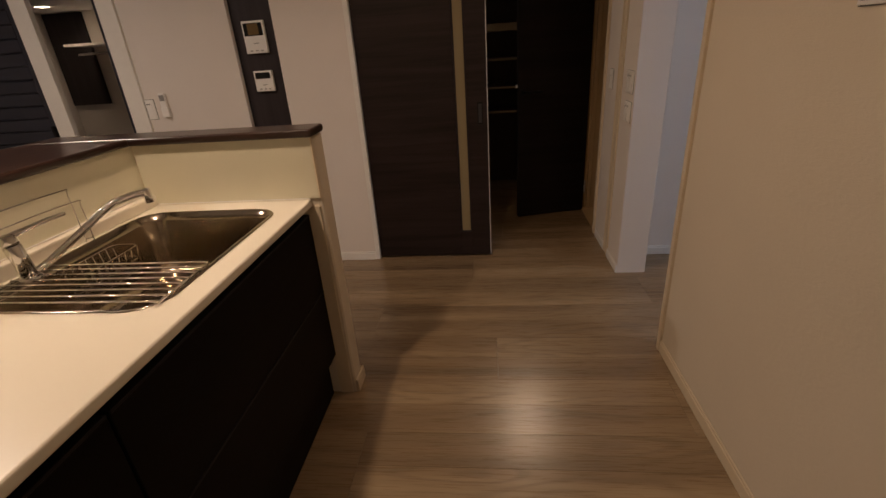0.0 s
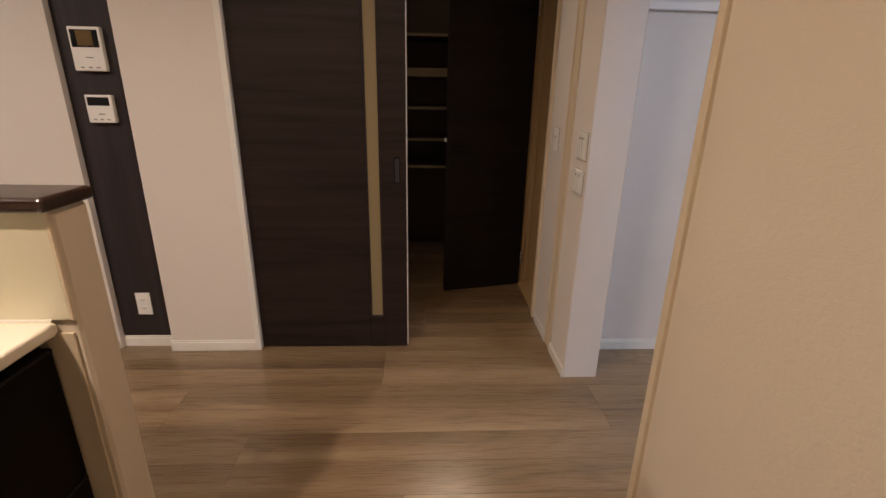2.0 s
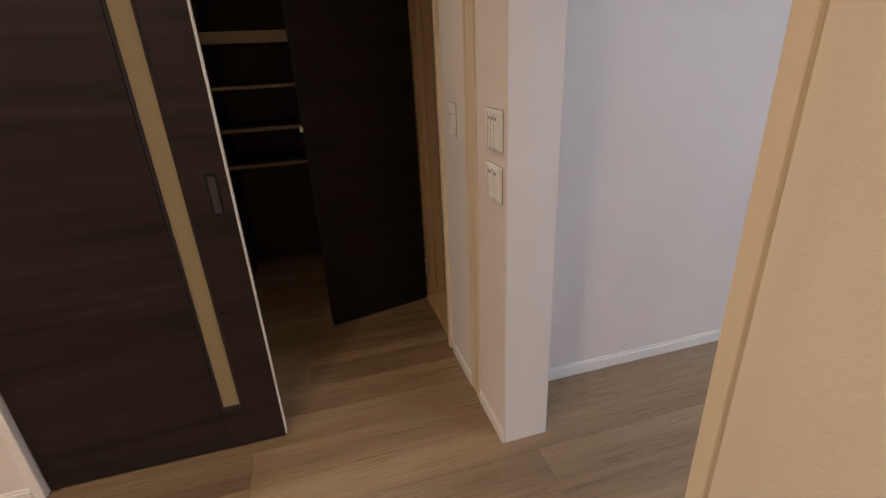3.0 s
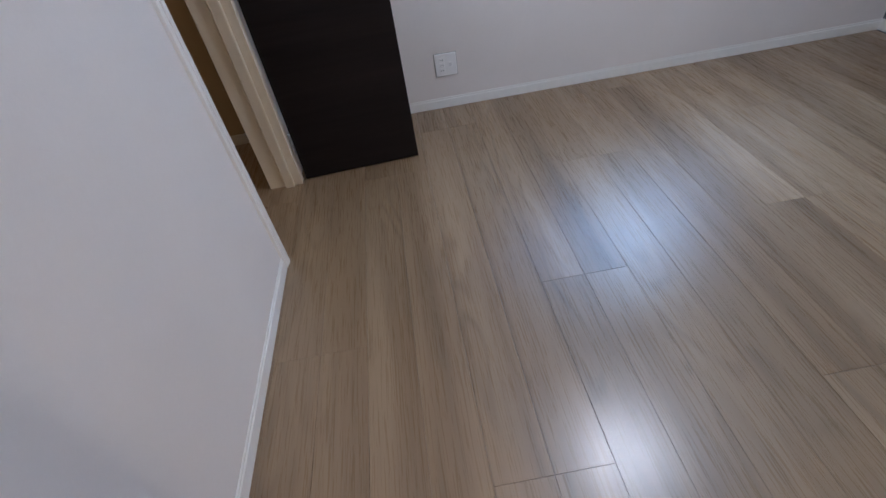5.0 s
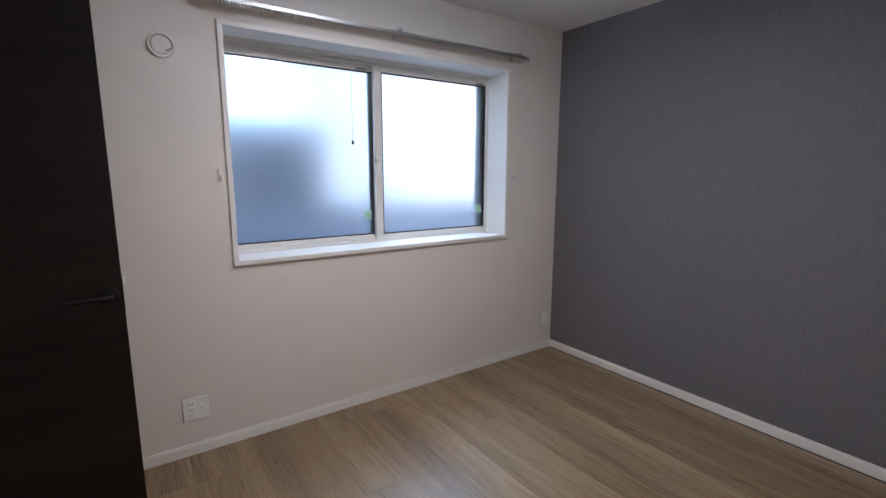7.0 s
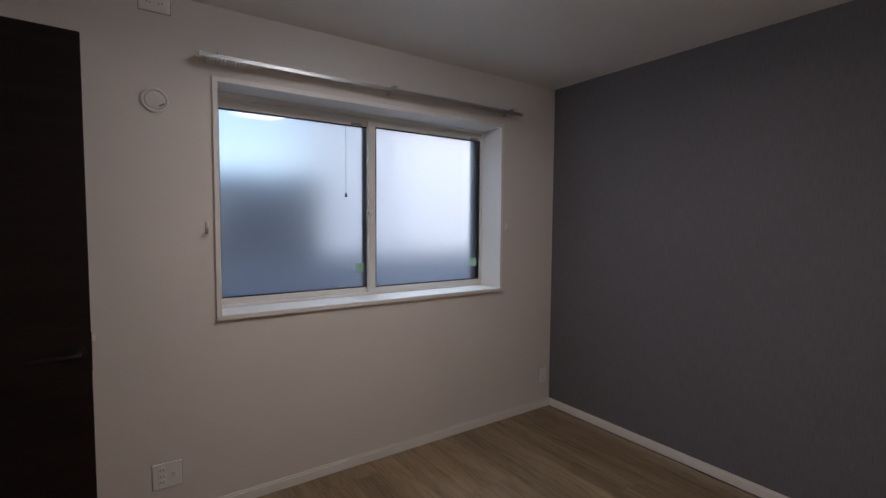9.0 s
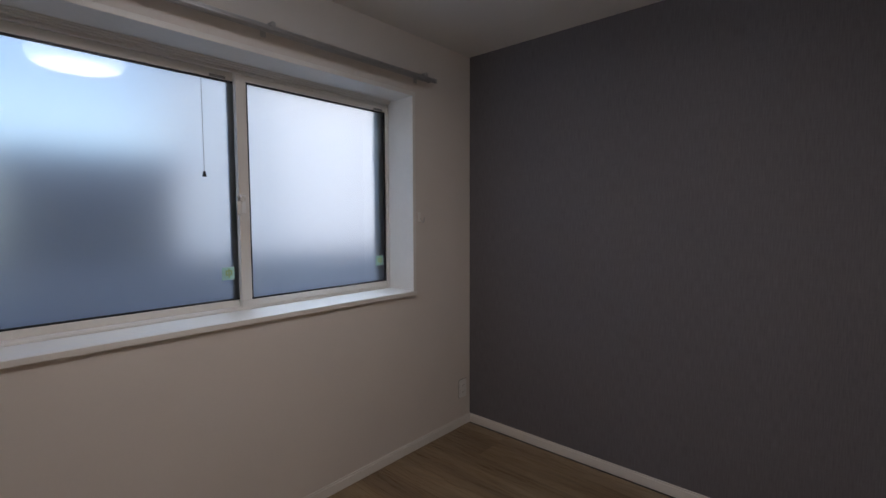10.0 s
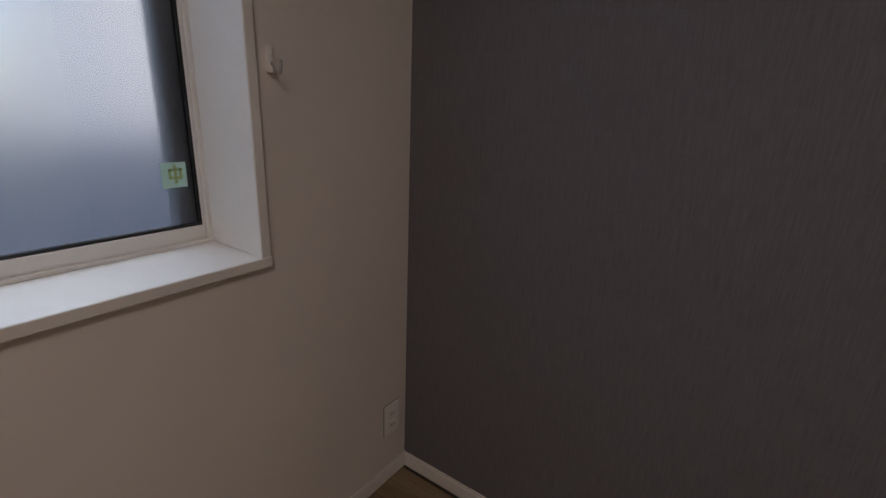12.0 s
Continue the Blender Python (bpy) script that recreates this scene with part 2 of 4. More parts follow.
M_CLEAR = plain("clear_runner_plastic", (0.80, 0.80, 0.79), 0.2)
M_NAVY = wood("navy_slat", (0.008, 0.010, 0.020), (0.020, 0.024, 0.045), 0, 0.35, 1.0, False, 0, 0.2)
# shelf colours are darkened to hold the unlit alcove's shade
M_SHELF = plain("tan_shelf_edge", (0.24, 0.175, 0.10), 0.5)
M_SHELF_SHADED = plain("shaded_shelf_board", (0.055, 0.035, 0.020), 0.6)
M_LIGHT = glow("ceiling_light_cover", (0.92, 0.96, 1.0), 5.0)
M_DOWN = glow("warm_diffuser", (1.0, 0.72, 0.42), 14.0)
M_PANE_IN = glass("smooth_glass", 0.02)
M_PANE_OUT = glass("frosted_glass", 0.45, (0.88, 0.94, 1.0), 0.012, 0.19)
M_SIDING = plain("white_siding", (0.84, 0.85, 0.86), 0.8, speck=0.05, scale=20, relief=0.2)
M_FENCE = plain("blue_grey_fence", (0.19, 0.23, 0.32), 0.6, speck=0.1)
M_BOX = plain("dark_slate_panel", (0.010, 0.022, 0.055), 0.5)
M_EARTH = plain("gravel_ground", (0.24, 0.23, 0.22), 0.95, speck=0.3, scale=30, relief=0.6)


# ---- mesh helpers ----
def bx(bm, x0, x1, y0, y1, z0, z1, bev=0.0, seg=1, m=None):
    t = bmesh.new()
    bmesh.ops.create_cube(t, size=1.0)
    for v in t.verts:
        v.co = Vector(((x0 + x1) / 2 + v.co.x * (x1 - x0), (y0 + y1) / 2 + v.co.y * (y1 - y0), (z0 + z1) / 2 + v.co.z * (z1 - z0)))
    if bev:
        bmesh.ops.bevel(t, geom=t.edges[:], offset=bev, segments=seg, affect="EDGES", profile=0.5)
    if m:
        bmesh.ops.transform(t, matrix=m, verts=t.verts[:])
    return join(bm, t)


def join(bm, t):
    me = bpy.data.meshes.new("tmp")
    t.to_mesh(me)
    t.free()
    bm.from_mesh(me)
    bpy.data.meshes.remove(me)
    return bm


def cyl(bm, p0, p1, r0, r1=None, seg=20, bev=0.0):
    t = bmesh.new()
    p0, p1 = Vector(p0), Vector(p1)
    d = p1 - p0
    bmesh.ops.create_cone(t, cap_ends=True, segments=seg, radius1=r0, radius2=r0 if r1 is None else r1, depth=d.length)
    if bev:
        rim = [e for e in t.edges if abs(e.verts[0].co.z - e.verts[1].co.z) < 1e-6]
        bmesh.ops.bevel(t, geom=rim, offset=bev, segments=2, affect="EDGES", profile=0.5)
    bmesh.ops.transform(t, matrix=Matrix.Translation((p0 + p1) / 2) @ d.to_track_quat("Z", "Y").to_matrix().to_4x4(), verts=t.verts[:])
    return join(bm, t)


def ring(bm, centre, axis, r_out, r_in, depth, seg=32):
    """A flat ring with a hole, its back at centre, out along axis."""
    t = bmesh.new()
    loops = []
    for r, z in ((r_out, 0), (r_out * 0.97, depth), (r_in * 1.03, depth), (r_in, 0)):
        loops.append([t.verts.new((r * math.cos(2 * math.pi * i / seg), r * math.sin(2 * math.pi * i / seg), z)) for i in range(seg)])
    for a, b in zip(loops, loops[1:] + loops[:1]):
        for i in range(seg):
            t.faces.new((a[i], a[(i + 1) % seg], b[(i + 1) % seg], b[i]))
    bmesh.ops.transform(t, matrix=Matrix.Translation(centre) @ Vector(axis).to_track_quat("Z", "Y").to_matrix().to_4x4(), verts=t.verts[:])
    return join(bm, t)


def tube(bm, pts, r, seg=10, closed=False, radii=None):
    """A round bar along the points."""
    pts = [Vector(p) for p in pts]
    k = len(pts)
    rings, up = [], None
    for i, p in enumerate(pts):
        a = pts[(i - 1) % k] if closed or i else p
        b = pts[(i + 1) % k] if closed or i < k - 1 else p
        d = (b - a).normalized()
        if up is None:
            up = d.orthogonal().normalized()
        up = (up - d * up.dot(d)).normalized()
        side = d.cross(up)
        rr = radii[i] if radii else r
        rings.append([bm.verts.new(p + (up * math.cos(2 * math.pi * j / seg) + side * math.sin(2 * math.pi * j / seg)) * rr) for j in range(seg)])
    pairs = list(zip(rings, rings[1:])) + ([(rings[-1], rings[0])] if closed else [])
    for a, b in pairs:
        for j in range(seg):
            bm.faces.new((a[j], a[(j + 1) % seg], b[(j + 1) % seg], b[j]))
    if not closed:
        bm.faces.new(rings[0][::-1])
        bm.faces.new(rings[-1])
    return bm


def smooth_line(pts, n=8):
    """A rounded path through the points."""
    pts = [Vector(p) for p in pts]
    out = []
    ext = [pts[0] * 2 - pts[1]] + pts + [pts[-1] * 2 - pts[-2]]
    for i in range(1, len(ext) - 2):
        a, b, c, d = ext[i - 1:i + 3]
        for j in range(n):
            t = j / n
            out.append(0.5 * (2 * b + (c - a) * t + (2 * a - 5 * b + 4 * c - d) * t * t + (3 * b - a - 3 * c + d) * t ** 3))
    return out + [pts[-1]]


def finish(name, bm, mat, smooth=False):
    bmesh.ops.recalc_face_normals(bm, faces=bm.faces[:])
    me = bpy.data.meshes.new(name)
    bm.to_mesh(me)
    bm.free()
    for k in (mat if isinstance(mat, (list, tuple)) else [mat]):
        me.materials.append(k)
    if smooth:
        for p in me.polygons:
            p.use_smooth = True
    return new(name, me)


def thing(name, x, y, z, label, category, group="", kind="", m=None):
    e = new(name)
    e.empty_display_size = 0.05
    e.matrix_world = m if m else Matrix.Translation((x, y, z))
    return tagged(e, label, category, group, kind)


def part(name, bm, mat, parent, label="", smooth=False):
    """Links a bmesh, in the parent thing's own axes, as one mesh under it."""
    ob = finish(name, bm, mat, smooth)
    ob.parent = parent
    if label:
        ob["label"] = label
    return ob


def wpart(name, bm, mat, parent, label="", smooth=False):
    """As part(), for a mesh given in world coordinates."""
    top = parent if parent.parent is None else parent.parent
    bmesh.ops.transform(bm, matrix=Matrix.Translation(top.location).inverted(), verts=bm.verts[:])
    return part(name, bm, mat, parent, label, smooth)


def boxes(name, mat, label, category, *specs, bev=0.0, kind="structure"):
    bm = bmesh.new()
    for s in specs:
        bx(bm, *s, bev=bev)
    return tagged(finish(name, bm, mat), label, category, "", kind)

# ---- structure: ground outside, walls, ceilings ----
boxes("ground", M_EARTH, "grey gravel ground around the house", "ground", (-120, 120, -120, 120, -0.75, -0.55))
H = CEIL
HEAD = 2.02
# living side
boxes("wall_ldk_west", M_WALL, "plain white papered wall closing the living room", "wall", (-4.75, -4.6, -4.75, 0.02, -0.02, H))
boxes("wall_ldk_south", M_WALL, "plain white papered wall behind the kitchen", "wall", (-4.6, 0.165, -4.75, -4.6, -0.02, H))
boxes("wall_kitchen", M_WALLK, "warm cream papered kitchen wall with fine relief", "wall",
      (0.0, 0.165, -4.6, -1.101, -0.02, H), (0.0, 0.003, -1.101, -1.0625, -0.02, H), (0.0, 0.165, -1.101, -0.287, HEAD + 0.04, H))
boxes("wall_stub", M_WALL, "white papered wall end with switch plates", "wall", (0.0, 0.165, -0.287, -0.052, -0.02, H), bev=0.004)
for nm, lab, a in (("wall_ldk_north", "white papered living room wall with a switch and remote", (-2.90, -2.225, 0.0, 0.15, -0.02, H)),
                   ("wall_strip_back", "papered wall behind the dark strip", (-2.225, -1.955, 0.042, 0.15, -0.02, H)),
                   ("wall_beside_door", "white papered wall piece beside the sliding door", (-1.955, -1.535, -0.02, 0.15, -0.02, H)),
                   ("wall_over_door", "white papered wall above the sliding door", (-1.535, 0.0, 0.0, 0.12, HEAD + 0.04, H)),
                   ("wall_door_sleeve", "papered wall behind the sliding door", (-1.535, -0.765, 0.046, 0.12, -0.02, HEAD + 0.04)),
                   ("wall_over_closet", "white papered wall above the closet", (-4.6, -2.90, 0.0, 0.15, 2.10, H))):
    boxes(nm, M_WALL, lab, "wall", a)
strip = boxes("accent_strip", M_DARKV, "dark brown wood-grain strip set into the white wall", "wall panel", (-2.222, -1.958, 0.030, 0.040, 0.06, H - 0.002))
# hall behind the sliding door
boxes("wall_hall_west", M_WALL, "white papered hall wall in shade", "wall", (-1.12, -1.0, 0.12, 1.95, -0.02, H))
boxes("wall_hall_north", M_WALL, "shaded papered wall at the back of the shelves", "wall", (-1.0, 2.75, 1.84, 1.95, -0.02, H))
boxes("wall_hall_east", M_WALL, "white papered hall wall with a single switch", "wall",
      (0.004, 0.12, 0.045, 0.345, -0.02, H), (0.004, 0.12, 0.905, 1.84, -0.02, H), (0.004, 0.12, 0.345, 0.905, HEAD + 0.04, H))
# bedroom
boxes("wall_bedroom_north", M_WALL, "white papered bedroom wall that looks bluish in daylight", "wall",
      (0.165, 1.425, -0.03, 0.10, -0.02, H), (2.005, 2.54, -0.03, 0.10, -0.02, H), (1.425, 2.005, -0.03, 0.10, HEAD + 0.03, H))
boxes("wall_bedroom_south", M_GREY, "dark grey fabric-look accent wallpaper on the bedroom wall", "wall", (0.165, 2.84, -3.52, -3.40, -0.02, H))
WY0, WY1, WZ0, WZ1 = -2.886, -1.079, 0.934, 2.078
for nm, lab, a in (("wall_bedroom_east_corner", "white papered wall between window and grey wall", (2.54, 2.84, -3.40, WY0, -0.02, H)),
                   ("wall_bedroom_east_door", "white papered wall between window and door", (2.54, 2.84, WY1, 0.10, -0.02, H)),
                   ("wall_bedroom_east_below", "white papered wall below the window", (2.54, 2.84, WY0, WY1, -0.02, WZ0)),
                   ("wall_bedroom_east_above", "white papered wall above the window", (2.54, 2.84, WY0, WY1, WZ1, H))):
    boxes(nm, M_WALL, lab, "wall", a)
# passage part of the east wall, darkened and warmed by colour
boxes("wall_passage_east", M_WALL_DIM, "papered passage wall with dim warm light put into its tan colour", "wall", (2.54, 2.84, 0.10, 1.95, -0.02, H))
for nm, a in (("ceiling_ldk", (-4.75, 0.0, -4.75, 0.0)), ("ceiling_bedroom", (0.0, 2.84, -3.52, 0.0)), ("ceiling_hall", (-4.75, 2.84, 0.0, 1.95))):
    boxes(nm, M_CEIL, "white papered flat ceiling", "ceiling", (*a, H, H + 0.14))
boxes("wall_kitchen_rear", M_WALL, "plain white wall behind the bedroom's outer side", "wall", (0.165, 0.30, -4.75, -3.52, -0.02, H))
# closet niche and slatted doors at the far side of the living room
boxes("wall_niche", M_WALL, "white papered inner walls of the closet", "wall",
      (-4.75, -2.90, 1.35, 1.45, -0.02, 2.10))
boxes("wall_niche_east", M_WALL, "white papered side wall of the closet", "wall", (-2.98, -2.90, 0.15, 1.35, -0.02, 2.10))
boxes("wall_niche_west", M_WALL, "white papered far side wall of the closet", "wall", (-4.75, -4.60, 0.02, 1.35, -0.02, 2.10))
boxes("wall_niche_panel", M_DARKV, "dark wood-grain panel on the closet's back wall", "wall panel", (-4.58, -4.22, 1.32, 1.348, 1.02, 1.78))
boxes("ceiling_niche", M_CEIL, "low white closet ceiling", "ceiling", (-4.60, -2.98, 0.15, 1.35, 1.79, 1.90))


# ---- trims and baseboards ----
def baseboard(x0, x1, y0, y1, label="white baseboard with a fine top groove", mat=None, h=0.06):
    bm = bmesh.new()
    bx(bm, x0, x1, y0, y1, 0.0, h - 0.012, 0.0015)
    g = 0.0022
    sx, sy = (g, 0) if (x1 - x0) < (y1 - y0) else (0, g)
    bx(bm, x0 + sx, x1 - sx, y0 + sy, y1 - sy, h - 0.012, h, 0.0015)
    return tagged(finish("baseboard", bm, mat or M_WHITE), label, "baseboard", "", "structure")


baseboard(-0.009, 0.0, -4.6, -1.0625, "cream baseboard along the kitchen wall", M_TRIM)
baseboard(-0.008, 0.0, -0.288, -0.054)
baseboard(-0.007, 0.003, 0.047, 0.30)
baseboard(-2.90, -2.232, -0.009, 0.0)
baseboard(-2.222, -1.962, 0.022, 0.041)
baseboard(-1.962, -1.537, -0.029, -0.02)
baseboard(0.165, 1.398, -0.039, -0.03)
baseboard(2.531, 2.54, -3.40, -0.03)
baseboard(0.174, 2.531, -3.40, -3.391)
baseboard(0.165, 0.174, -3.391, -1.10)
baseboard(2.531, 2.54, 0.10, 1.84, "cream baseboard in the passage", M_TRIM)
baseboard(0.12, 0.129, 0.93, 1.84)
baseboard(-1.0, -0.991, 0.13, 1.4)


def frame_trim(name, mat, label, *specs, bev=0.002):
    return boxes(name, mat, label, "door frame", *specs, bev=bev)


# sliding door frame
frame_trim("trim_sliding_left", M_WHITE, "narrow white door frame post", (-1.537, -1.508, -0.026, 0.05, 0, HEAD + 0.03))
frame_trim("trim_sliding_head", M_WHITE, "white door head rail", (-1.508, -0.02, -0.022, 0.05, HEAD, HEAD + 0.03))
frame_trim("trim_sliding_right", M_TRIM, "cream door stop post", (-0.006, 0.10, -0.052, -0.016, 0, HEAD + 0.03), (-0.002, 0.10, -0.016, 0.030, 0, HEAD), (-0.006, 0.10, 0.030, 0.045, 0, HEAD + 0.03))
# hall door frame
frame_trim("trim_hall_near", M_TRIM, "cream door frame post", (-0.010, 0.13, 0.335, 0.365, 0, HEAD + 0.03))
# far post, head and threshold are cream; the tan is painted hall shade
frame_trim("trim_hall_far", M_TRIM_SHADED, "cream stepped door frame post with the hall's shade in its tan colour", (-0.010, 0.045, 0.885, 0.915, 0, HEAD + 0.03), (0.045, 0.075, 0.872, 0.915, 0, HEAD), (0.075, 0.13, 0.885, 0.915, 0, HEAD + 0.03))
frame_trim("trim_hall_head", M_TRIM_SHADED, "cream door head with the hall's shade in its tan colour", (-0.010, 0.13, 0.365, 0.885, HEAD, HEAD + 0.03))
frame_trim("trim_hall_sill", M_TRIM_SHADED, "cream door threshold on the floor with the hall's shade in its tan colour", (0.006, 0.125, 0.365, 0.885, -0.01, 0.008), bev=0.001)
# bedroom passage opening with pocket
frame_trim("trim_pocket_kitchen", M_TRIM, "cream post at the kitchen wall's end", (-0.012, 0.052, -1.062, -1.032, 0, HEAD + 0.03), (0.003, 0.052, -1.104, -1.0625, 0, HEAD + 0.03), bev=0.002)
frame_trim("trim_pocket_bedroom", M_DARKV, "dark brown post beside the pocket door", (0.139, 0.163, -1.100, -1.060, 0, HEAD), bev=0.002)
frame_trim("trim_pocket_head", M_TRIM, "cream head over the pocket door", (-0.012, 0.176, -1.052, -0.292, HEAD, HEAD + 0.04))
# bedroom hinged door frame
frame_trim("trim_bedroom_left", M_WHITE, "thin white door frame post with a groove", (1.400, 1.420, -0.042, 0.112, 0, HEAD + 0.03), (1.420, 1.442, -0.046, 0.112, 0, HEAD + 0.03))
frame_trim("trim_bedroom_right", M_TRIM, "cream door frame post with a door stop", (1.995, 2.040, -0.046, -0.008, 0, HEAD + 0.03), (1.978, 2.040, -0.008, 0.035, 0, HEAD), (1.995, 2.040, 0.035, 0.112, 0, HEAD + 0.03))
frame_trim("trim_bedroom_head", M_WHITE, "white door head", (1.442, 1.995, -0.044, 0.112, HEAD, HEAD + 0.03))
# closet opening at the far side
frame_trim("trim_closet", M_WHITE, "white frame post of the closet opening", (-2.995, -2.885, -0.018, 0.15, 0, 2.10))
frame_trim("trim_closet_post", M_WHITE, "white post between closet and slatted doors", (-3.535, -3.425, -0.018, 0.02, 0, 2.10))
# folded dark door at the closet's edge
boxes("closet_door_edge", M_NAVY, "dark folded closet door seen edge-on beside the white casing", "closet door", (-3.050, -2.998, 0.030, 0.55, 0.01, 2.08), bev=0.003, kind="")
# picture rail on the bedroom wall
boxes("trim_picture_rail", M_WHITE, "narrow white rail across the bedroom wall", "rail", (0.167, 0.60, -0.052, -0.03, 1.632, 1.668), bev=0.004)


# ---- doors ----
def sliding_door():
    d = thing("door_1", -1.13, 0.017, 0, "half-open dark brown wooden sliding door with a narrow amber glass strip", "sliding door", kind="structure")
    bm = bmesh.new()
    bx(bm, -1.505, -0.942, 0.0, 0.033, 0.010, HEAD - 0.004, 0.002)
    bx(bm, -0.871, -0.752, 0.0, 0.033, 0.010, HEAD - 0.004, 0.002)
    bx(bm, -0.942, -0.871, 0.001, 0.032, 0.010, 0.176)
    bx(bm, -0.942, -0.871, 0.001, 0.032, 1.86, HEAD - 0.004)
    wpart("panel", bm, M_DARKH, d)
    bm = bmesh.new()
    bx(bm, -0.934, -0.879, 0.010, 0.022, 0.182, 1.854, 0.001)
    wpart("glass_strip", bm, M_SLITGLASS, d, "narrow amber frosted glass strip")
    bm = bmesh.new()
    for x in (-0.9415, -0.879):
        bx(bm, x, x + 0.008, 0.004, 0.028, 0.176, 1.86, 0.001)
    for z in (0.176, 1.852):
        bx(bm, -0.9335, -0.879, 0.004, 0.028, z, z + 0.008, 0.001)
    wpart("glass_bead", bm, M_DARKV, d)
    bm = bmesh.new()
    bx(bm, -0.811, -0.779, -0.0025, 0.003, 0.872, 1.002, 0.001)
    pull = wpart("pull", bm, M_BLACK, d, "black recessed finger pull")
    bm = bmesh.new()
    bx(bm, -0.805, -0.785, -0.0032, 0.0, 0.882, 0.992, 0.0005)
    wpart("recess", bm, M_SLOT, pull)
    bm = bmesh.new()
    bx(bm, -0.752, -0.748, 0.002, 0.031, 0.012, HEAD - 0.006, 0.001)
    wpart("edge_strip", bm, M_WHITE, d, "pale edge strip")
    return d


sliding_door()


def leaf_door(name, hinge, angle, width, label, lever_side, mat, thick=0.036, swing_sign=1):
    """A hinged leaf: runs along its own +x from the hinge, turned by angle degrees."""
    d = thing(name, 0, 0, 0, label, "door", kind="structure", m=pose(hinge[0], hinge[1], 0, 0, 0, angle))
    bm = bmesh.new()
    bx(bm, 0, width, 0, thick, 0.005, HEAD - 0.004, 0.002)
    part("panel", bm, mat, d)
    for side, y in ((-1, 0.0), (1, thick)):
        bm = bmesh.new()
        cyl(bm, (width - 0.036, y, 0.967), (width - 0.036, y + side * 0.008, 0.967), 0.026, 0.024, 24, 0.002)
        rose = part("handle_rose", bm, M_BLACK, d, "round black handle rose", True)
        bm = bmesh.new()
        pts = smooth_line([(width - 0.036, y + side * 0.006, 0.967), (width - 0.036, y + side * 0.040, 0.967), (width - 0.053, y + side * 0.052, 0.967),
                           (width - 0.10, y + side * 0.053, 0.967), (width - 0.168, y + side * 0.050, 0.965)], 6)
        tube(bm, pts, 0.0085, 10)
        part("lever", bm, M_BLACK, rose, "black lever", True)
    bm = bmesh.new()
    bx(bm, width - 0.0005, width + 0.0015, 0.007, thick - 0.007, 0.90, 1.03, 0.0005)
    plate_ = part("latch_plate", bm, M_BLACK, d, "dark latch plate")
    bm = bmesh.new()
    bx(bm, width + 0.001, width + 0.012, 0.010, thick - 0.010, 1.000, 1.022, 0.001)
    part("latch_bolt", bm, M_PLASTIC, plate_, "small white latch bolt")
    for z in (0.20, 1.78):
        bm = bmesh.new()
        for i, (a, b) in enumerate(((-0.05, -0.018), (-0.016, 0.016), (0.018, 0.05))):
            cyl(bm, (-0.004, -0.004 if lever_side < 0 else thick + 0.004, z + a), (-0.004, -0.004 if lever_side < 0 else thick + 0.004, z + b), 0.006, None, 12)
        part("hinge", bm, M_ALU, d, "grey metal hinge", True)
    return d


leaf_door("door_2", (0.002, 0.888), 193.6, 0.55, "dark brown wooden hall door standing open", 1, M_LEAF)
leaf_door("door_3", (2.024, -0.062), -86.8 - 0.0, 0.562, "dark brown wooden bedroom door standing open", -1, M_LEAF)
pocket = thing("door_4", 0.08, -1.4, 0, "dark brown pocket door pushed into the wall", "sliding door", kind="structure")
bm = bmesh.new()
bx(bm, 0.090, 0.132, -1.085, -1.060, 0.006, HEAD - 0.006, 0.002)
wpart("panel_edge", bm, M_LEAF, pocket)
bm = bmesh.new()
bx(bm, 0.053, 0.138, -1.0985, -1.086, 0, HEAD)
wpart("pocket_slot", bm, M_SLOT, pocket)


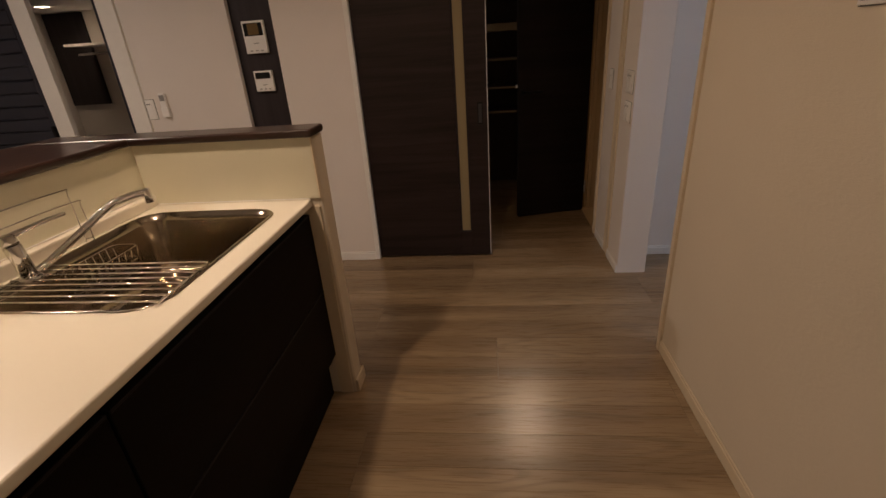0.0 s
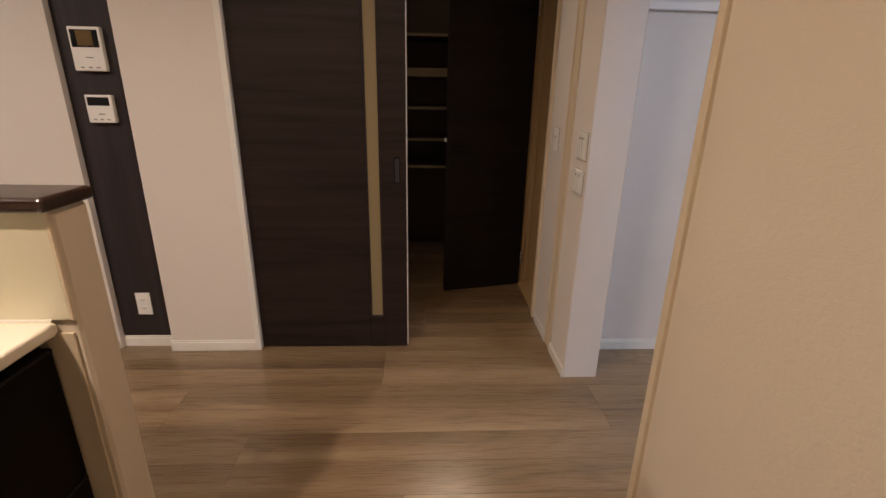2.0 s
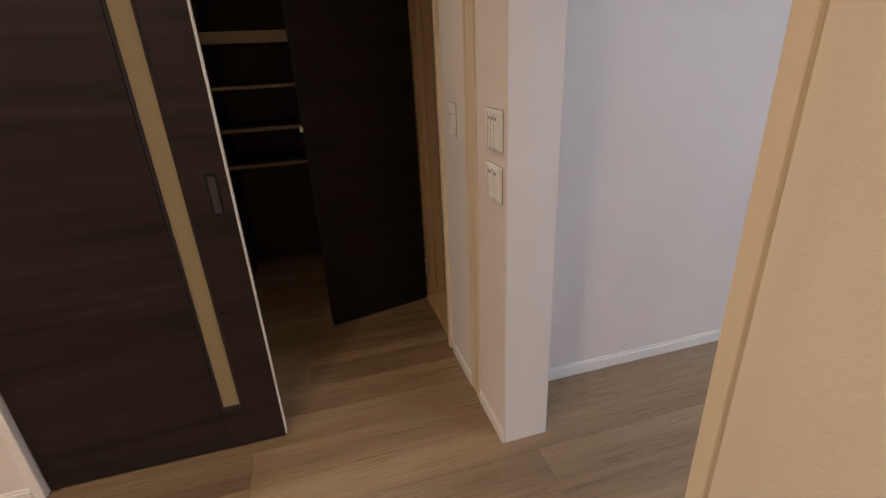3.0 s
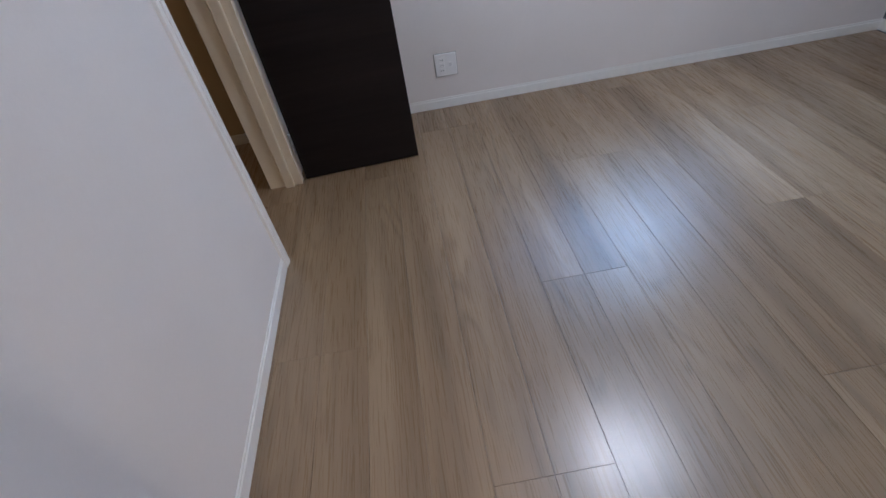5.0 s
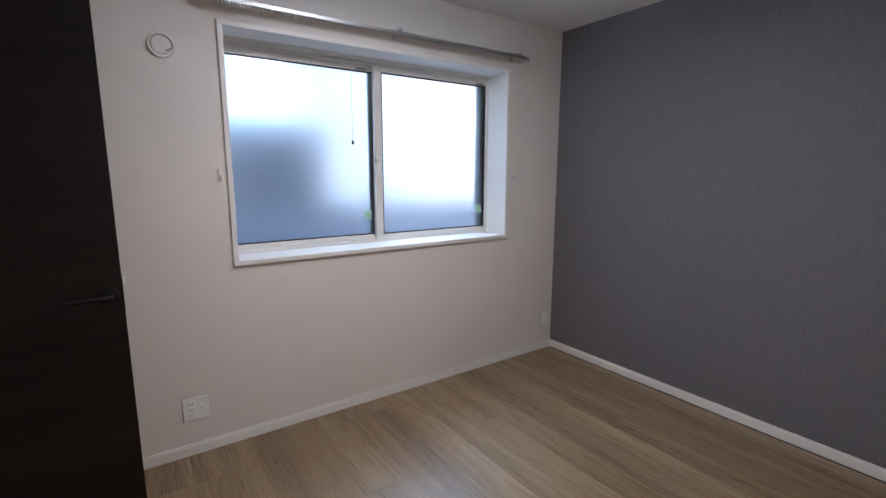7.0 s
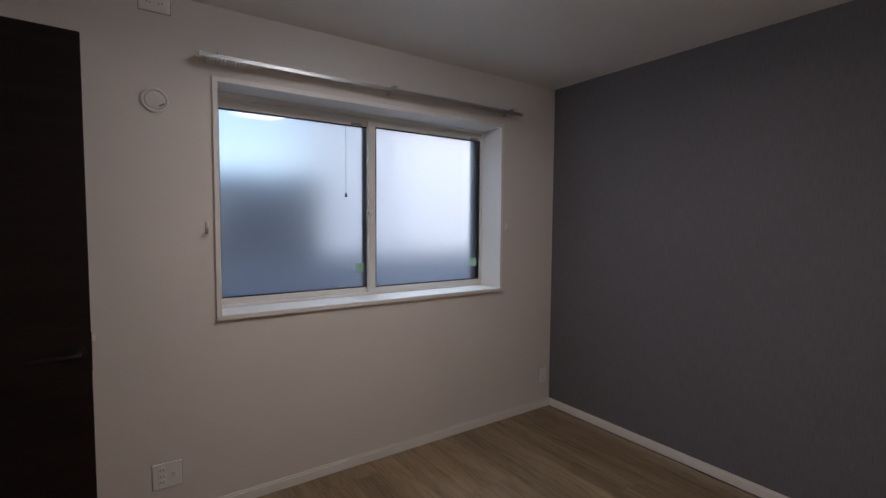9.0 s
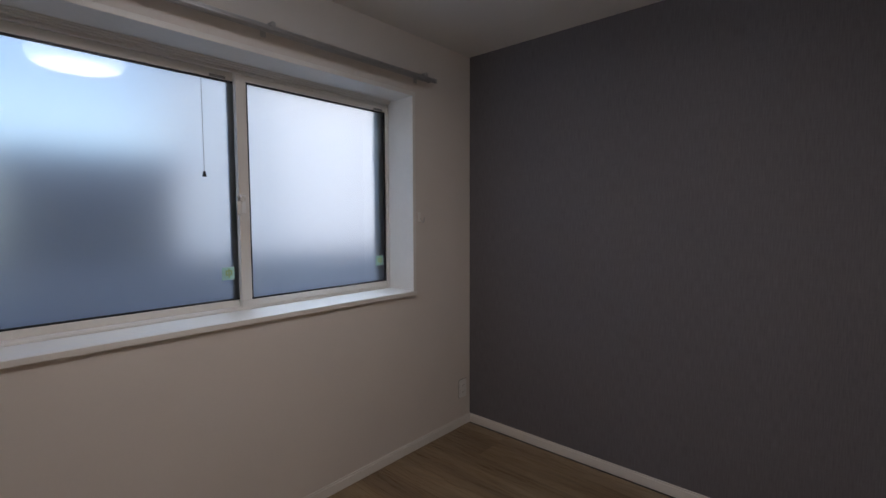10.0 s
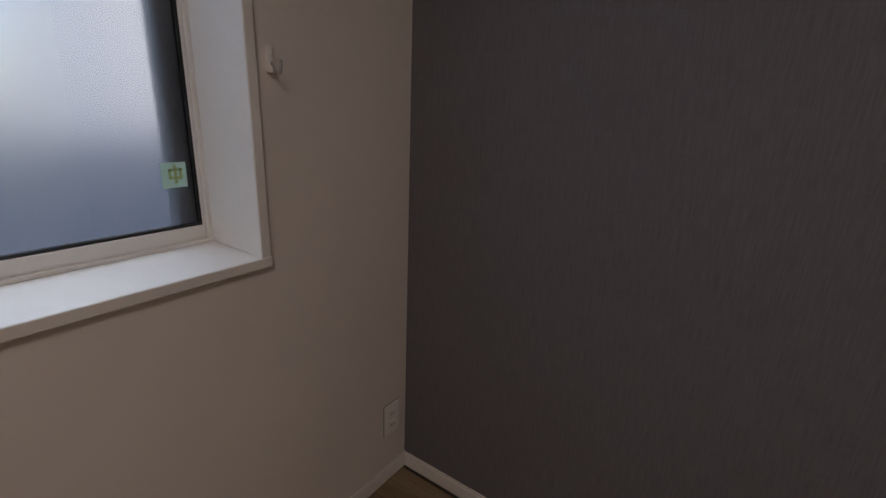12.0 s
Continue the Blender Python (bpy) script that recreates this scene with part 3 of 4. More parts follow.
# ---- window ----
def window():
    w = thing("window_1", 2.62, -1.98, WZ0, "white two-panel sliding window with frosted panes and deep white sill", "window", kind="structure")
    yo0, yo1, zo0, zo1 = -2.889, -1.076, 0.931, 2.081
    c = 0.024
    bm = bmesh.new()
    bx(bm, 2.522, 2.835, yo0, yo1, zo0, zo0 + c, 0.002)
    wpart("window_sill", bm, M_WHITE, w, "white sill board")
    bm = bmesh.new()
    bx(bm, 2.526, 2.835, yo0, yo1, zo1 - c, zo1, 0.002)
    bx(bm, 2.526, 2.835, yo0, yo0 + c, zo0 + c, zo1 - c, 0.002)
    bx(bm, 2.526, 2.835, yo1 - c, yo1, zo0 + c, zo1 - c, 0.002)
    wpart("casing", bm, M_WHITE, w, "white casing boards")
    y0, y1, z0, z1 = yo0 + c, yo1 - c, zo0 + c, zo1 - c
    # outer frame with stepped tracks
    bm = bmesh.new()
    for d0, d1, k in ((2.728, 2.737, 0.010), (2.737, 2.812, 0.013), (2.812, 2.83, 0.020)):
        bx(bm, d0, d1, y0, y1, z0, z0 + k, 0.0015)
        bx(bm, d0, d1, y0, y1, z1 - k * 2, z1, 0.0015)
        bx(bm, d0, d1, y0, y0 + k, z0 + k, z1 - k * 2, 0.0015)
        bx(bm, d0, d1, y1 - k, y1, z0 + k, z1 - k * 2, 0.0015)
    bx(bm, 2.728, 2.738, y0 + 0.012, y1 - 0.012, z1 - 0.036, z1 - 0.028, 0.001)
    bx(bm, 2.700, 2.728, y0, y1, z1 - 0.006, z1 - 0.001, 0.001)
    bx(bm, 2.706, 2.716, y0 + 0.004, y1 - 0.004, z1 - 0.014, z1 - 0.006, 0.001)
    bx(bm, 2.719, 2.728, y0 + 0.004, y1 - 0.004, z1 - 0.020, z1 - 0.006, 0.001)
    wpart("window_frame", bm, M_SASH, w, "white resin window frame")
    mid = (y0 + y1) / 2

    def sash(a, b, x, lab, k2=0.024, k=0.024):
        """A framed pane between y a and b, its inner face at x."""
        top = 0.038
        zb, zt = z0 + 0.010, z1 - 0.026
        bm = bmesh.new()
        bx(bm, x, x + 0.030, a, b, zb, zb + 0.033, 0.002)
        bx(bm, x, x + 0.030, a, b, zt - top, zt, 0.002)
        bx(bm, x, x + 0.030, a, a + k, zb + 0.033, zt - top, 0.002)
        bx(bm, x, x + 0.030, b - k2, b, zb + 0.033, zt - top, 0.002)
        s = wpart("sash", bm, M_SASH, w, lab)
        g = 0.007
        bm = bmesh.new()
        ya, yb, za, zc = a + k, b - k2, zb + 0.033, zt - top
        bx(bm, x + 0.004, x + 0.024, ya, ya + g, za, zc)
        bx(bm, x + 0.004, x + 0.024, yb - g, yb, za, zc)
        bx(bm, x + 0.004, x + 0.024, ya + g, yb - g, za, za + g)
        bx(bm, x + 0.004, x + 0.024, ya + g, yb - g, zc - g, zc)
        wpart("gasket", bm, M_GASKET, s, "black rubber gasket")
        bm = bmesh.new()
        bx(bm, x + 0.010, x + 0.016, ya + g, yb - g, za + g, zc - g)
        p = wpart("pane", bm, [M_PANE_IN, M_PANE_OUT], s, "frosted glass pane")
        for f in p.data.polygons:
            f.material_index = 1 if f.normal.x > 0.5 else 0
        p.visible_shadow = False
        return s

    right = sash(y0 + 0.002, -1.968, 2.738, "inner window sash", 0.048, 0.014)
    left = sash(-2.030, y1 - 0.010, 2.774, "outer window sash")
    # dark stile seen behind the frosted glass at the far edge
    bm = bmesh.new()
    bx(bm, 2.766, 2.800, y0 + 0.006, y0 + 0.062, z0 + 0.03, z1 - 0.05, 0.001)
    wpart("outer_stile", bm, M_GASKET, w, "dark outer shutter stile")
    bm = bmesh.new()
    bx(bm, 2.792, 2.806, -2.020, -1.952, z0 + 0.03, z1 - 0.05, 0.001)
    wpart("inner_stile", bm, M_GASKET, w, "dark stile behind the frosted pane")
    bm = bmesh.new()
    bx(bm, 2.722, 2.738, -1.994, -1.968, 1.400, 1.485, 0.004, 2)
    latch = wpart("latch", bm, M_PLASTIC, w, "white crescent latch")
    bm = bmesh.new()
    cyl(bm, (2.724, -1.972, 1.462), (2.706, -1.972, 1.462), 0.014, 0.012, 16, 0.002)
    bx(bm, 2.704, 2.716, -1.966, -1.944, 1.392, 1.452, 0.004, 2)
    wpart("crescent", bm, M_SASH, latch, "white crescent lever", True)
    bm = bmesh.new()
    bx(bm, 2.708, 2.726, -1.962, -1.946, 1.452, 1.474, 0.003, 2)
    wpart("catch", bm, M_ALU, latch, "grey metal catch")
    for (a, b, x) in ((-1.940, -1.870, 2.774), (y0 + 0.040, y0 + 0.105, 2.738)):
        bm = bmesh.new()
        bx(bm, x - 0.0022, x, a, b, z1 - 0.062, z1 - 0.050, 0.0006)
        wpart("maker_plate", bm, M_PRINT, w, "small grey plate")
    for (a, x) in ((-1.955, 2.7822), (y0 + 0.037, 2.7462)):
        bm = bmesh.new()
        bx(bm, x, x + 0.0014, a, a + 0.056, 1.094, 1.152)
        st = wpart("sticker", bm, M_GREEN, w, "pale green square sticker")
        bm = bmesh.new()
        bx(bm, x - 0.0006, x + 0.0004, a + 0.010, a + 0.040, 1.132, 1.138)
        bx(bm, x - 0.0006, x + 0.0004, a + 0.010, a + 0.016, 1.118, 1.138)
        bx(bm, x - 0.0006, x + 0.0004, a + 0.034, a + 0.040, 1.118, 1.138)
        bx(bm, x - 0.0006, x + 0.0004, a + 0.010, a + 0.040, 1.114, 1.120)
        bx(bm, x - 0.0006, x + 0.0004, a + 0.022, a + 0.028, 1.104, 1.146)
        wpart("print", bm, M_YELLOW, st)
    # pull cord against the outer sash's pane
    bm = bmesh.new()
    tube(bm, [(2.779, -1.838, 1.985), (2.779, -1.838, 1.580)], 0.0014, 6)
    cord = wpart("pull_cord", bm, M_ALU, w, "thin grey pull cord")
    bm = bmesh.new()
    cyl(bm, (2.779, -1.838, 1.582), (2.779, -1.838, 1.558), 0.004, 0.009, 12, 0.002)
    wpart("cord_weight", bm, M_SLOT, cord, "small dark knob", True)
    return w


window()

# ---- outside the window: fence, added low house that brightens the panes, dark unit on its wall ----
fence = thing("fence", 3.9, -2, -0.55, "blue-grey boarded garden fence outside the window", "fence")
for i in range(24):
    bm = bmesh.new()
    y = -7.0 + i * 0.42
    bx(bm, 3.90, 3.93, y, y + 0.405, -0.55, 1.12, 0.004)
    wpart("board", bm, M_FENCE, fence)
unit = thing("outdoor_cabinet", 4.45, -1.75, -0.55, "dark slate garden cabinet behind the fence", "cabinet")
bm = bmesh.new()
bx(bm, 4.30, 4.62, -2.22, -1.22, -0.55, 1.76, 0.02)
wpart("body", bm, M_BOX, unit)
bm = bmesh.new()
bx(bm, 4.26, 4.66, -2.26, -1.18, 1.76, 1.80, 0.01)
wpart("lid", bm, M_BOX, unit)
# unseen house, placed so that its sunlit white wall lights the frosted panes
nb = thing("added_house", 10, -2, -0.55, "unseen pale sided house added to brighten the frosted window", "house")
bm = bmesh.new()
bx(bm, 7.4, 13.0, -16.0, -4.7, -0.55, 5.2)
wpart("wall", bm, M_SIDING, nb)
bm = bmesh.new()
for s in (0,):
    v = [bm.verts.new(c) for c in ((7.0, -16.4, 5.2), (10.2, -16.4, 6.8), (13.4, -16.4, 5.2), (7.0, -4.3, 5.2), (10.2, -4.3, 6.8), (13.4, -4.3, 5.2))]
    for f in ((0, 1, 2), (3, 5, 4), (0, 3, 4, 1), (1, 4, 5, 2), (0, 2, 5, 3)):
        bm.faces.new([v[i] for i in f])
wpart("roof", bm, M_BOX, nb, "dark pitched roof")


# ---- kitchen peninsula ----
boxes("wall_half_end", M_WALLK, "waist-high papered end wall of the kitchen peninsula", "half wall", (-2.30, -1.332, -1.342, -1.250, -0.02, 1.075), bev=0.006)
boxes("wall_half_long", M_WALLK, "waist-high papered wall along the kitchen counter", "half wall", (-2.30, -1.985, -4.0, -1.342, -0.02, 1.075))
baseboard(-1.332, -1.319, -1.3425, -1.240, "cream baseboard at the half wall's end", M_TRIM)
baseboard(-2.30, -1.332, -1.250, -1.240, "cream baseboard along the half wall", M_TRIM)
boxes("trim_half_corner", M_TRIM, "cream corner post at the half wall", "trim", (-1.400, -1.346, -1.3475, -1.3425, 0, 0.835), bev=0.001)

cap = thing("cap_rail", -1.7, -1.3, 1.075, "glossy dark red-brown wooden cap along the half walls", "ledge")
bm = bmesh.new()
bx(bm, -2.36, -1.327, -1.366, -1.232, 1.0752, 1.102, 0.009, 3)
wpart("end_board", bm, M_CAP, cap)
bm = bmesh.new()
bx(bm, -2.36, -1.962, -4.0, -1.3685, 1.0754, 1.1015, 0.009, 3)
wpart("long_board", bm, M_CAPY, cap)

# glossy splash panels above the counter
def splash_panel(label, panel, trim, seal):
    """A glossy board with a thin edge trim and a sealant bead along the worktop."""
    p = thing("splash_panel", (panel[0] + panel[1]) / 2, (panel[2] + panel[3]) / 2, panel[4], label, "panel", "splash panels")
    for name, mat, a, lab in (("board", M_PANEL, panel, ""), ("edge_trim", M_TRIM, trim, "thin cream edge trim"), ("sealant", M_WHITE, seal, "white sealant bead")):
        bm = bmesh.new()
        bx(bm, *a, 0.001)
        wpart(name, bm, mat, p, lab)
    return p


splash_panel("glossy pale cream splash panel on the half wall's end", (-1.978, -1.3425, -1.348, -1.3425, 0.8635, 1.0748), (-1.342, -1.336, -1.3495, -1.3425, 0.8635, 1.0748), (-1.941, -1.376, -1.3515, -1.3485, 0.8632, 0.866))
splash_panel("glossy pale cream splash panel along the counter", (-1.984, -1.978, -4.0, -1.349, 0.901, 1.0748), (-1.984, -1.9775, -1.3488, -1.3483, 0.901, 1.0748), (-1.9778, -1.975, -4.0, -1.352, 0.9002, 0.903))


def rounded(x0, x1, y0, y1, r, n=6):
    out = []
    for cx, cy, a in ((x1 - r, y1 - r, 0), (x0 + r, y1 - r, 90), (x0 + r, y0 + r, 180), (x1 - r, y0 + r, 270)):
        for i in range(n + 1):
            t = radians(a + 90 * i / n)
            out.append((cx + r * math.cos(t), cy + r * math.sin(t)))
    return out


SX0, SX1, SY0, SY1 = -1.918, -1.452, -2.078, -1.447


def counter():
    c = thing("counter_top", -1.67, -2.5, 0.834, "cream solid-surface kitchen worktop with a raised back lip", "worktop")
    bm = bmesh.new()
    outer = [(-1.977, -4.0), (-1.372, -4.0), (-1.372, -1.349), (-1.977, -1.349)]
    inner = rounded(SX0, SX1, SY0, SY1, 0.075)
    for z in (0.86, 0.834):
        edges = []
        for loop in (outer, inner):
            vs = [bm.verts.new((x, y, z)) for x, y in loop]
            edges += [bm.edges.new((vs[i], vs[(i + 1) % len(vs)])) for i in range(len(vs))]
        bmesh.ops.triangle_fill(bm, edges=edges, use_beauty=True)
    bm.verts.ensure_lookup_table()
    k = len(outer) + len(inner)
    for a, n in ((0, 4), (4, len(inner))):
        for i in range(n):
            j = (i + 1) % n
            bm.faces.new((bm.verts[a + i], bm.verts[a + j], bm.verts[k + a + j], bm.verts[k + a + i]))
    rim = [e for e in bm.edges if abs(e.verts[0].co.x + 1.372) < 1e-4 and abs(e.verts[1].co.x + 1.372) < 1e-4 and abs(e.verts[0].co.z - e.verts[1].co.z) < 1e-4]
    bmesh.ops.bevel(bm, geom=rim, offset=0.006, segments=3, affect="EDGES", profile=0.5)
    wpart("slab", bm, M_TOP, c)
    bm = bmesh.new()
    bx(bm, -1.977, -1.942, -4.0, -1.349, 0.8602, 0.900, 0.006, 2)
    bx(bm, -1.942, -1.376, -1.354, -1.349, 0.8602, 0.863, 0.001, 2)
    wpart("back_lip", bm, M_TOP, c)
    return c


counter()


def sink():
    s = thing("sink", -1.69, -1.75, 0.65, "rectangular stainless steel kitchen sink with rounded corners", "sink")
    bm = bmesh.new()
    loops = []
    for inset, z, r in ((-0.010, 0.8612, 0.085), (-0.008, 0.8630, 0.083), (0.000, 0.8630, 0.074), (0.004, 0.8560, 0.070), (0.012, 0.8520, 0.066), (0.016, 0.8400, 0.064), (0.024, 0.700, 0.060), (0.034, 0.672, 0.055), (0.060, 0.660, 0.04)):
        loops.append([bm.verts.new((x, y, z)) for x, y in rounded(SX0 + inset, SX1 - inset, SY0 + inset, SY1 - inset, r)])
    for a, b in zip(loops, loops[1:]):
        for i in range(len(a)):
            bm.faces.new((a[i], a[(i + 1) % len(a)], b[(i + 1) % len(b)], b[i]))
    bm.faces.new(loops[-1])
    bowl = wpart("bowl", bm, M_STEEL, s, "", True)
    bm = bmesh.new()
    ring(bm, (-1.62, -1.62, 0.6605), (0, 0, 1), 0.058, 0.044, 0.005)
    cyl(bm, (-1.62, -1.62, 0.660), (-1.62, -1.62, 0.663), 0.043, None, 28)
    wpart("drain_cover", bm, M_CHROME, s, "round polished drain cover", True)
    return s


sink()


def drain_rack():
    d = thing("drain_rack", -1.69, -1.98, 0.8635, "stainless wire draining rack laid over the sink", "rack")
    for x in (-1.905, -1.455):
        bm = bmesh.new()
        tube(bm, [(x, -2.066, 0.8662), (x, -1.866, 0.8662)], 0.0030, 8)
        wpart("side_rail", bm, M_CHROME, d, "", True)
    for i in range(8):
        bm = bmesh.new()
        y = -2.060 + i * 0.027
        tube(bm, [(-1.910, y, 0.8718), (-1.450, y, 0.8718)], 0.0026, 8)
        wpart("bar", bm, M_CHROME, d, "", True)
    return d


drain_rack()


def faucet():
    f = thing("faucet", -1.874, -1.932, 0.860, "chrome single-lever kitchen tap with a swung-out spout", "faucet")
    bm = bmesh.new()
    cyl(bm, (-1.874, -1.932, 0.8602), (-1.874, -1.932, 0.872), 0.027, 0.025, 24, 0.002)
    cyl(bm, (-1.874, -1.932, 0.870), (-1.880, -1.938, 0.958), 0.018, 0.0195, 24, 0.003)
    wpart("body", bm, M_CHROME, f, "", True)
    bm = bmesh.new()
    cyl(bm, (-1.880, -1.938, 0.960), (-1.881, -1.939, 0.984), 0.020, 0.016, 24, 0.004)
    tube(bm, smooth_line([(-1.881, -1.939, 0.976), (-1.872, -1.910, 0.982), (-1.858, -1.850, 0.988), (-1.846, -1.806, 0.990)], 5), 0.006, 10,
         radii=[0.0085 - 0.004 * k / 15 for k in range(16)])
    wpart("lever", bm, M_CHROME, f, "chrome lever", True)
    bm = bmesh.new()
    pts = smooth_line([(-1.868, -1.920, 0.880), (-1.854, -1.892, 0.893), (-1.815, -1.818, 0.938), (-1.775, -1.750, 0.984), (-1.758, -1.722, 0.994), (-1.738, -1.686, 0.998), (-1.726, -1.664, 0.996)], 7)
    tube(bm, pts, 0.0095, 12)
    wpart("spout", bm, M_CHROME, f, "", True)
    bm = bmesh.new()
    cyl(bm, (-1.724, -1.661, 1.006), (-1.722, -1.657, 0.966), 0.0125, 0.0115, 18, 0.002)
    wpart("spout_head", bm, M_CHROME, f, "", True)
    return f


faucet()


def wire_holder():
    w = thing("wire_holder", -1.93, -1.86, 0.860, "thin chrome wire holder standing behind the tap", "rack")
    for x, zt, y0, y1 in ((-1.938, 1.022, -1.99, -1.690), (-1.928, 0.985, -1.97, -1.672)):
        bm = bmesh.new()
        tube(bm, smooth_line([(x, y0, 0.8615), (x, y0, zt - 0.02), (x, y0 + 0.02, zt), (x, y1 - 0.02, zt), (x, y1, zt - 0.02), (x, y1, 0.8615)], 4), 0.0019, 8)
        wpart("loop", bm, M_CHROME, w, "", True)
    for z in (0.870, 0.908):
        for a, b in ((-1.99, -1.97), (-1.690, -1.672)):
            bm = bmesh.new()
            tube(bm, [(-1.938, a, z), (-1.928, b, z)], 0.0016, 6)
            wpart("tie_wire", bm, M_CHROME, w, "", True)
    return w


wire_holder()


def sink_basket():
    b = thing("wire_basket", -1.86, -1.76, 0.75, "small chrome wire basket hung in the sink", "basket")
    for z, k in ((0.838, 0.0), (0.80, 0.004), (0.765, 0.010)):
        bm = bmesh.new()
        tube(bm, [(x, y, z) for x, y in rounded(-1.885 + k, -1.80 - k, -1.86 + k, -1.66 - k, 0.025, 4)], 0.0018, 6, True)
        wpart("hoop", bm, M_STEEL, b, "", True)
    bm = bmesh.new()
    for i in range(8):
        y = -1.845 + i * 0.025
        tube(bm, [(-1.883, y, 0.838), (-1.874, y, 0.765), (-1.812, y, 0.765), (-1.802, y, 0.838)], 0.0016, 6)
    wpart("cross_wire", bm, M_STEEL, b, "", True)
    return b


sink_basket()


def cabinet(y0, y1, label):
    c = thing("base_cabinet", -1.7, (y0 + y1) / 2, 0, label, "cabinet", "kitchen base cabinets")
    bm = bmesh.new()
    bx(bm, -1.97, -1.410, y0, y1, 0.20, 0.64)
    bx(bm, -1.440, -1.412, y0, y1, 0.645, 0.832)
    wpart("body", bm, M_CAB, c)
    bm = bmesh.new()
    bx(bm, -1.95, -1.430, y0, y1, 0.0, 0.20, 0.001)
    wpart("plinth", bm, M_CAB, c, "dark recessed plinth")
    for z0, z1 in ((0.203, 0.50), (0.504, 0.806)):
        bm = bmesh.new()
        bx(bm, -1.409, -1.389, y0 + 0.002, y1 - 0.002, z0, z1, 0.0015)
        dr = wpart("drawer_front", bm, M_CAB, c)
        bm = bmesh.new()
        bx(bm, -1.4095, -1.3875, y0 + 0.003, y1 - 0.003, z1 - 0.006, z1 + 0.0015, 0.001)
        wpart("grip_edge", bm, M_BLACK, dr, "black grip edge along the drawer's top")
    return c


cabinet(-2.31, -1.352, "black-brown wood-grain sink cabinet with two drawers")
cabinet(-3.16, -2.312, "black-brown wood-grain base cabinet with two drawers")
cabinet(-3.99, -3.162, "black-brown wood-grain base cabinet with two drawers")


# ---- plates, switches and controls ----
def plate(name, label, category, at, face, w, h, cells, slots="socket", group=""):
    """A wall plate at a point of the wall, facing +-x or +-y ('x-', 'y-'), w by h, with cells (u, v, cw, ch) on it."""
    ang = {"y-": 0, "x-": -90, "x+": 90, "y+": 180}[face]
    p = thing(name, 0, 0, 0, label, category, group, m=pose(*at, 0, 0, ang))
    bm = bmesh.new()
    bx(bm, -w / 2, w / 2, -0.007, 0.001, -h / 2, h / 2, 0.0025, 2)
    part("cover", bm, M_PLASTIC, p)
    # grey outline behind the cover, the plate's shadow drawn as a rim
    bm = bmesh.new()
    bx(bm, -w / 2 - 0.0022, w / 2 + 0.0022, -0.0022, 0.0008, -h / 2 - 0.0022, h / 2 + 0.0022, 0.0008)
    part("shadow_rim", bm, M_PRINT, p, "thin grey outline that paints the plate's shadow")
    for u, v, cw, ch in cells:
        bm = bmesh.new()
        bx(bm, u - cw / 2, u + cw / 2, -0.0098, -0.006, v - ch / 2, v + ch / 2, 0.001)
        cell = part("insert", bm, M_PLASTIC, p)
        bm = bmesh.new()
        if slots == "socket":
            for k in (-1, 1):
                bx(bm, u + k * 0.006 - 0.0012, u + k * 0.006 + 0.0012, -0.0104, -0.009, v - 0.004, v + 0.004)
        else:
            bx(bm, u - cw * 0.30, u + cw * 0.30, -0.0104, -0.009, v + ch * 0.30, v + ch * 0.38)
            bx(bm, u - cw / 2 - 0.001, u - cw / 2, -0.0100, -0.006, v - ch / 2, v + ch / 2)
        part("slots", bm, M_SLOT if slots == "socket" else M_PRINT, cell)
    return p


# bedroom sockets
pl = plate("wall_socket", "white three-gang wall socket plate with aerial jack", "socket", (2.54, -0.857, 0.241), "x-", 0.118, 0.118,
           [(-0.022, z, 0.030, 0.024) for z in (-0.028, 0.0, 0.028)] )
bm = bmesh.new()
bx(bm, 0.012, 0.036, -0.0098, -0.006, -0.014, 0.014, 0.001)
jk = part("insert", bm, M_PLASTIC, pl)
bm = bmesh.new()
ring(bm, (0.024, -0.0098, 0), (0, -1, 0), 0.007, 0.004, 0.002, 16)
part("aerial_jack", bm, M_ALU, jk, "round metal jack")
plate("wall_socket", "white double wall socket near the corner", "socket", (2.54, -3.322, 0.250), "x-", 0.072, 0.118, [(0, z, 0.034, 0.026) for z in (-0.022, 0.022)])
plate("wall_socket", "white wall socket plate high up under the ceiling", "socket", (2.54, -0.858, 2.348), "x-", 0.118, 0.072, [(-0.022, 0, 0.03, 0.03), (0.022, 0, 0.03, 0.03)])
# living side
plate("wall_socket", "white wall socket low on the dark strip", "socket", (-2.088, 0.030, 0.242), "y-", 0.070, 0.118, [(0, z, 0.034, 0.026) for z in (-0.022, 0.022)])
kp = plate("wall_socket", "white kitchen wall socket plate with red and grey marks", "socket", (0.0, -1.765, 1.405), "x-", 0.075, 0.122, [(0, z, 0.04, 0.03) for z in (-0.008, 0.034)])
bm = bmesh.new()
bx(bm, -0.020, -0.012, -0.0105, -0.0065, 0.008, 0.014)
part("red_mark", bm, M_RED, kp, "small red mark")
bm = bmesh.new()
bx(bm, -0.028, -0.002, -0.0085, -0.0065, -0.052, -0.036)
part("printed_label", bm, M_PRINT, kp, "grey printed label")
SW3 = [(u, 0, 0.020, 0.095) for u in (-0.024, 0.0, 0.024)]
plate("light_switch", "white triple rocker switch plate on the wall end", "switch", (0.0, -0.207, 1.083), "x-", 0.118, 0.112, SW3, "rocker")
plate("light_switch", "white double rocker switch plate below another", "switch", (0.0, -0.207, 0.932), "x-", 0.112, 0.104, [(u, 0, 0.03, 0.088) for u in (-0.02, 0.02)], "rocker")
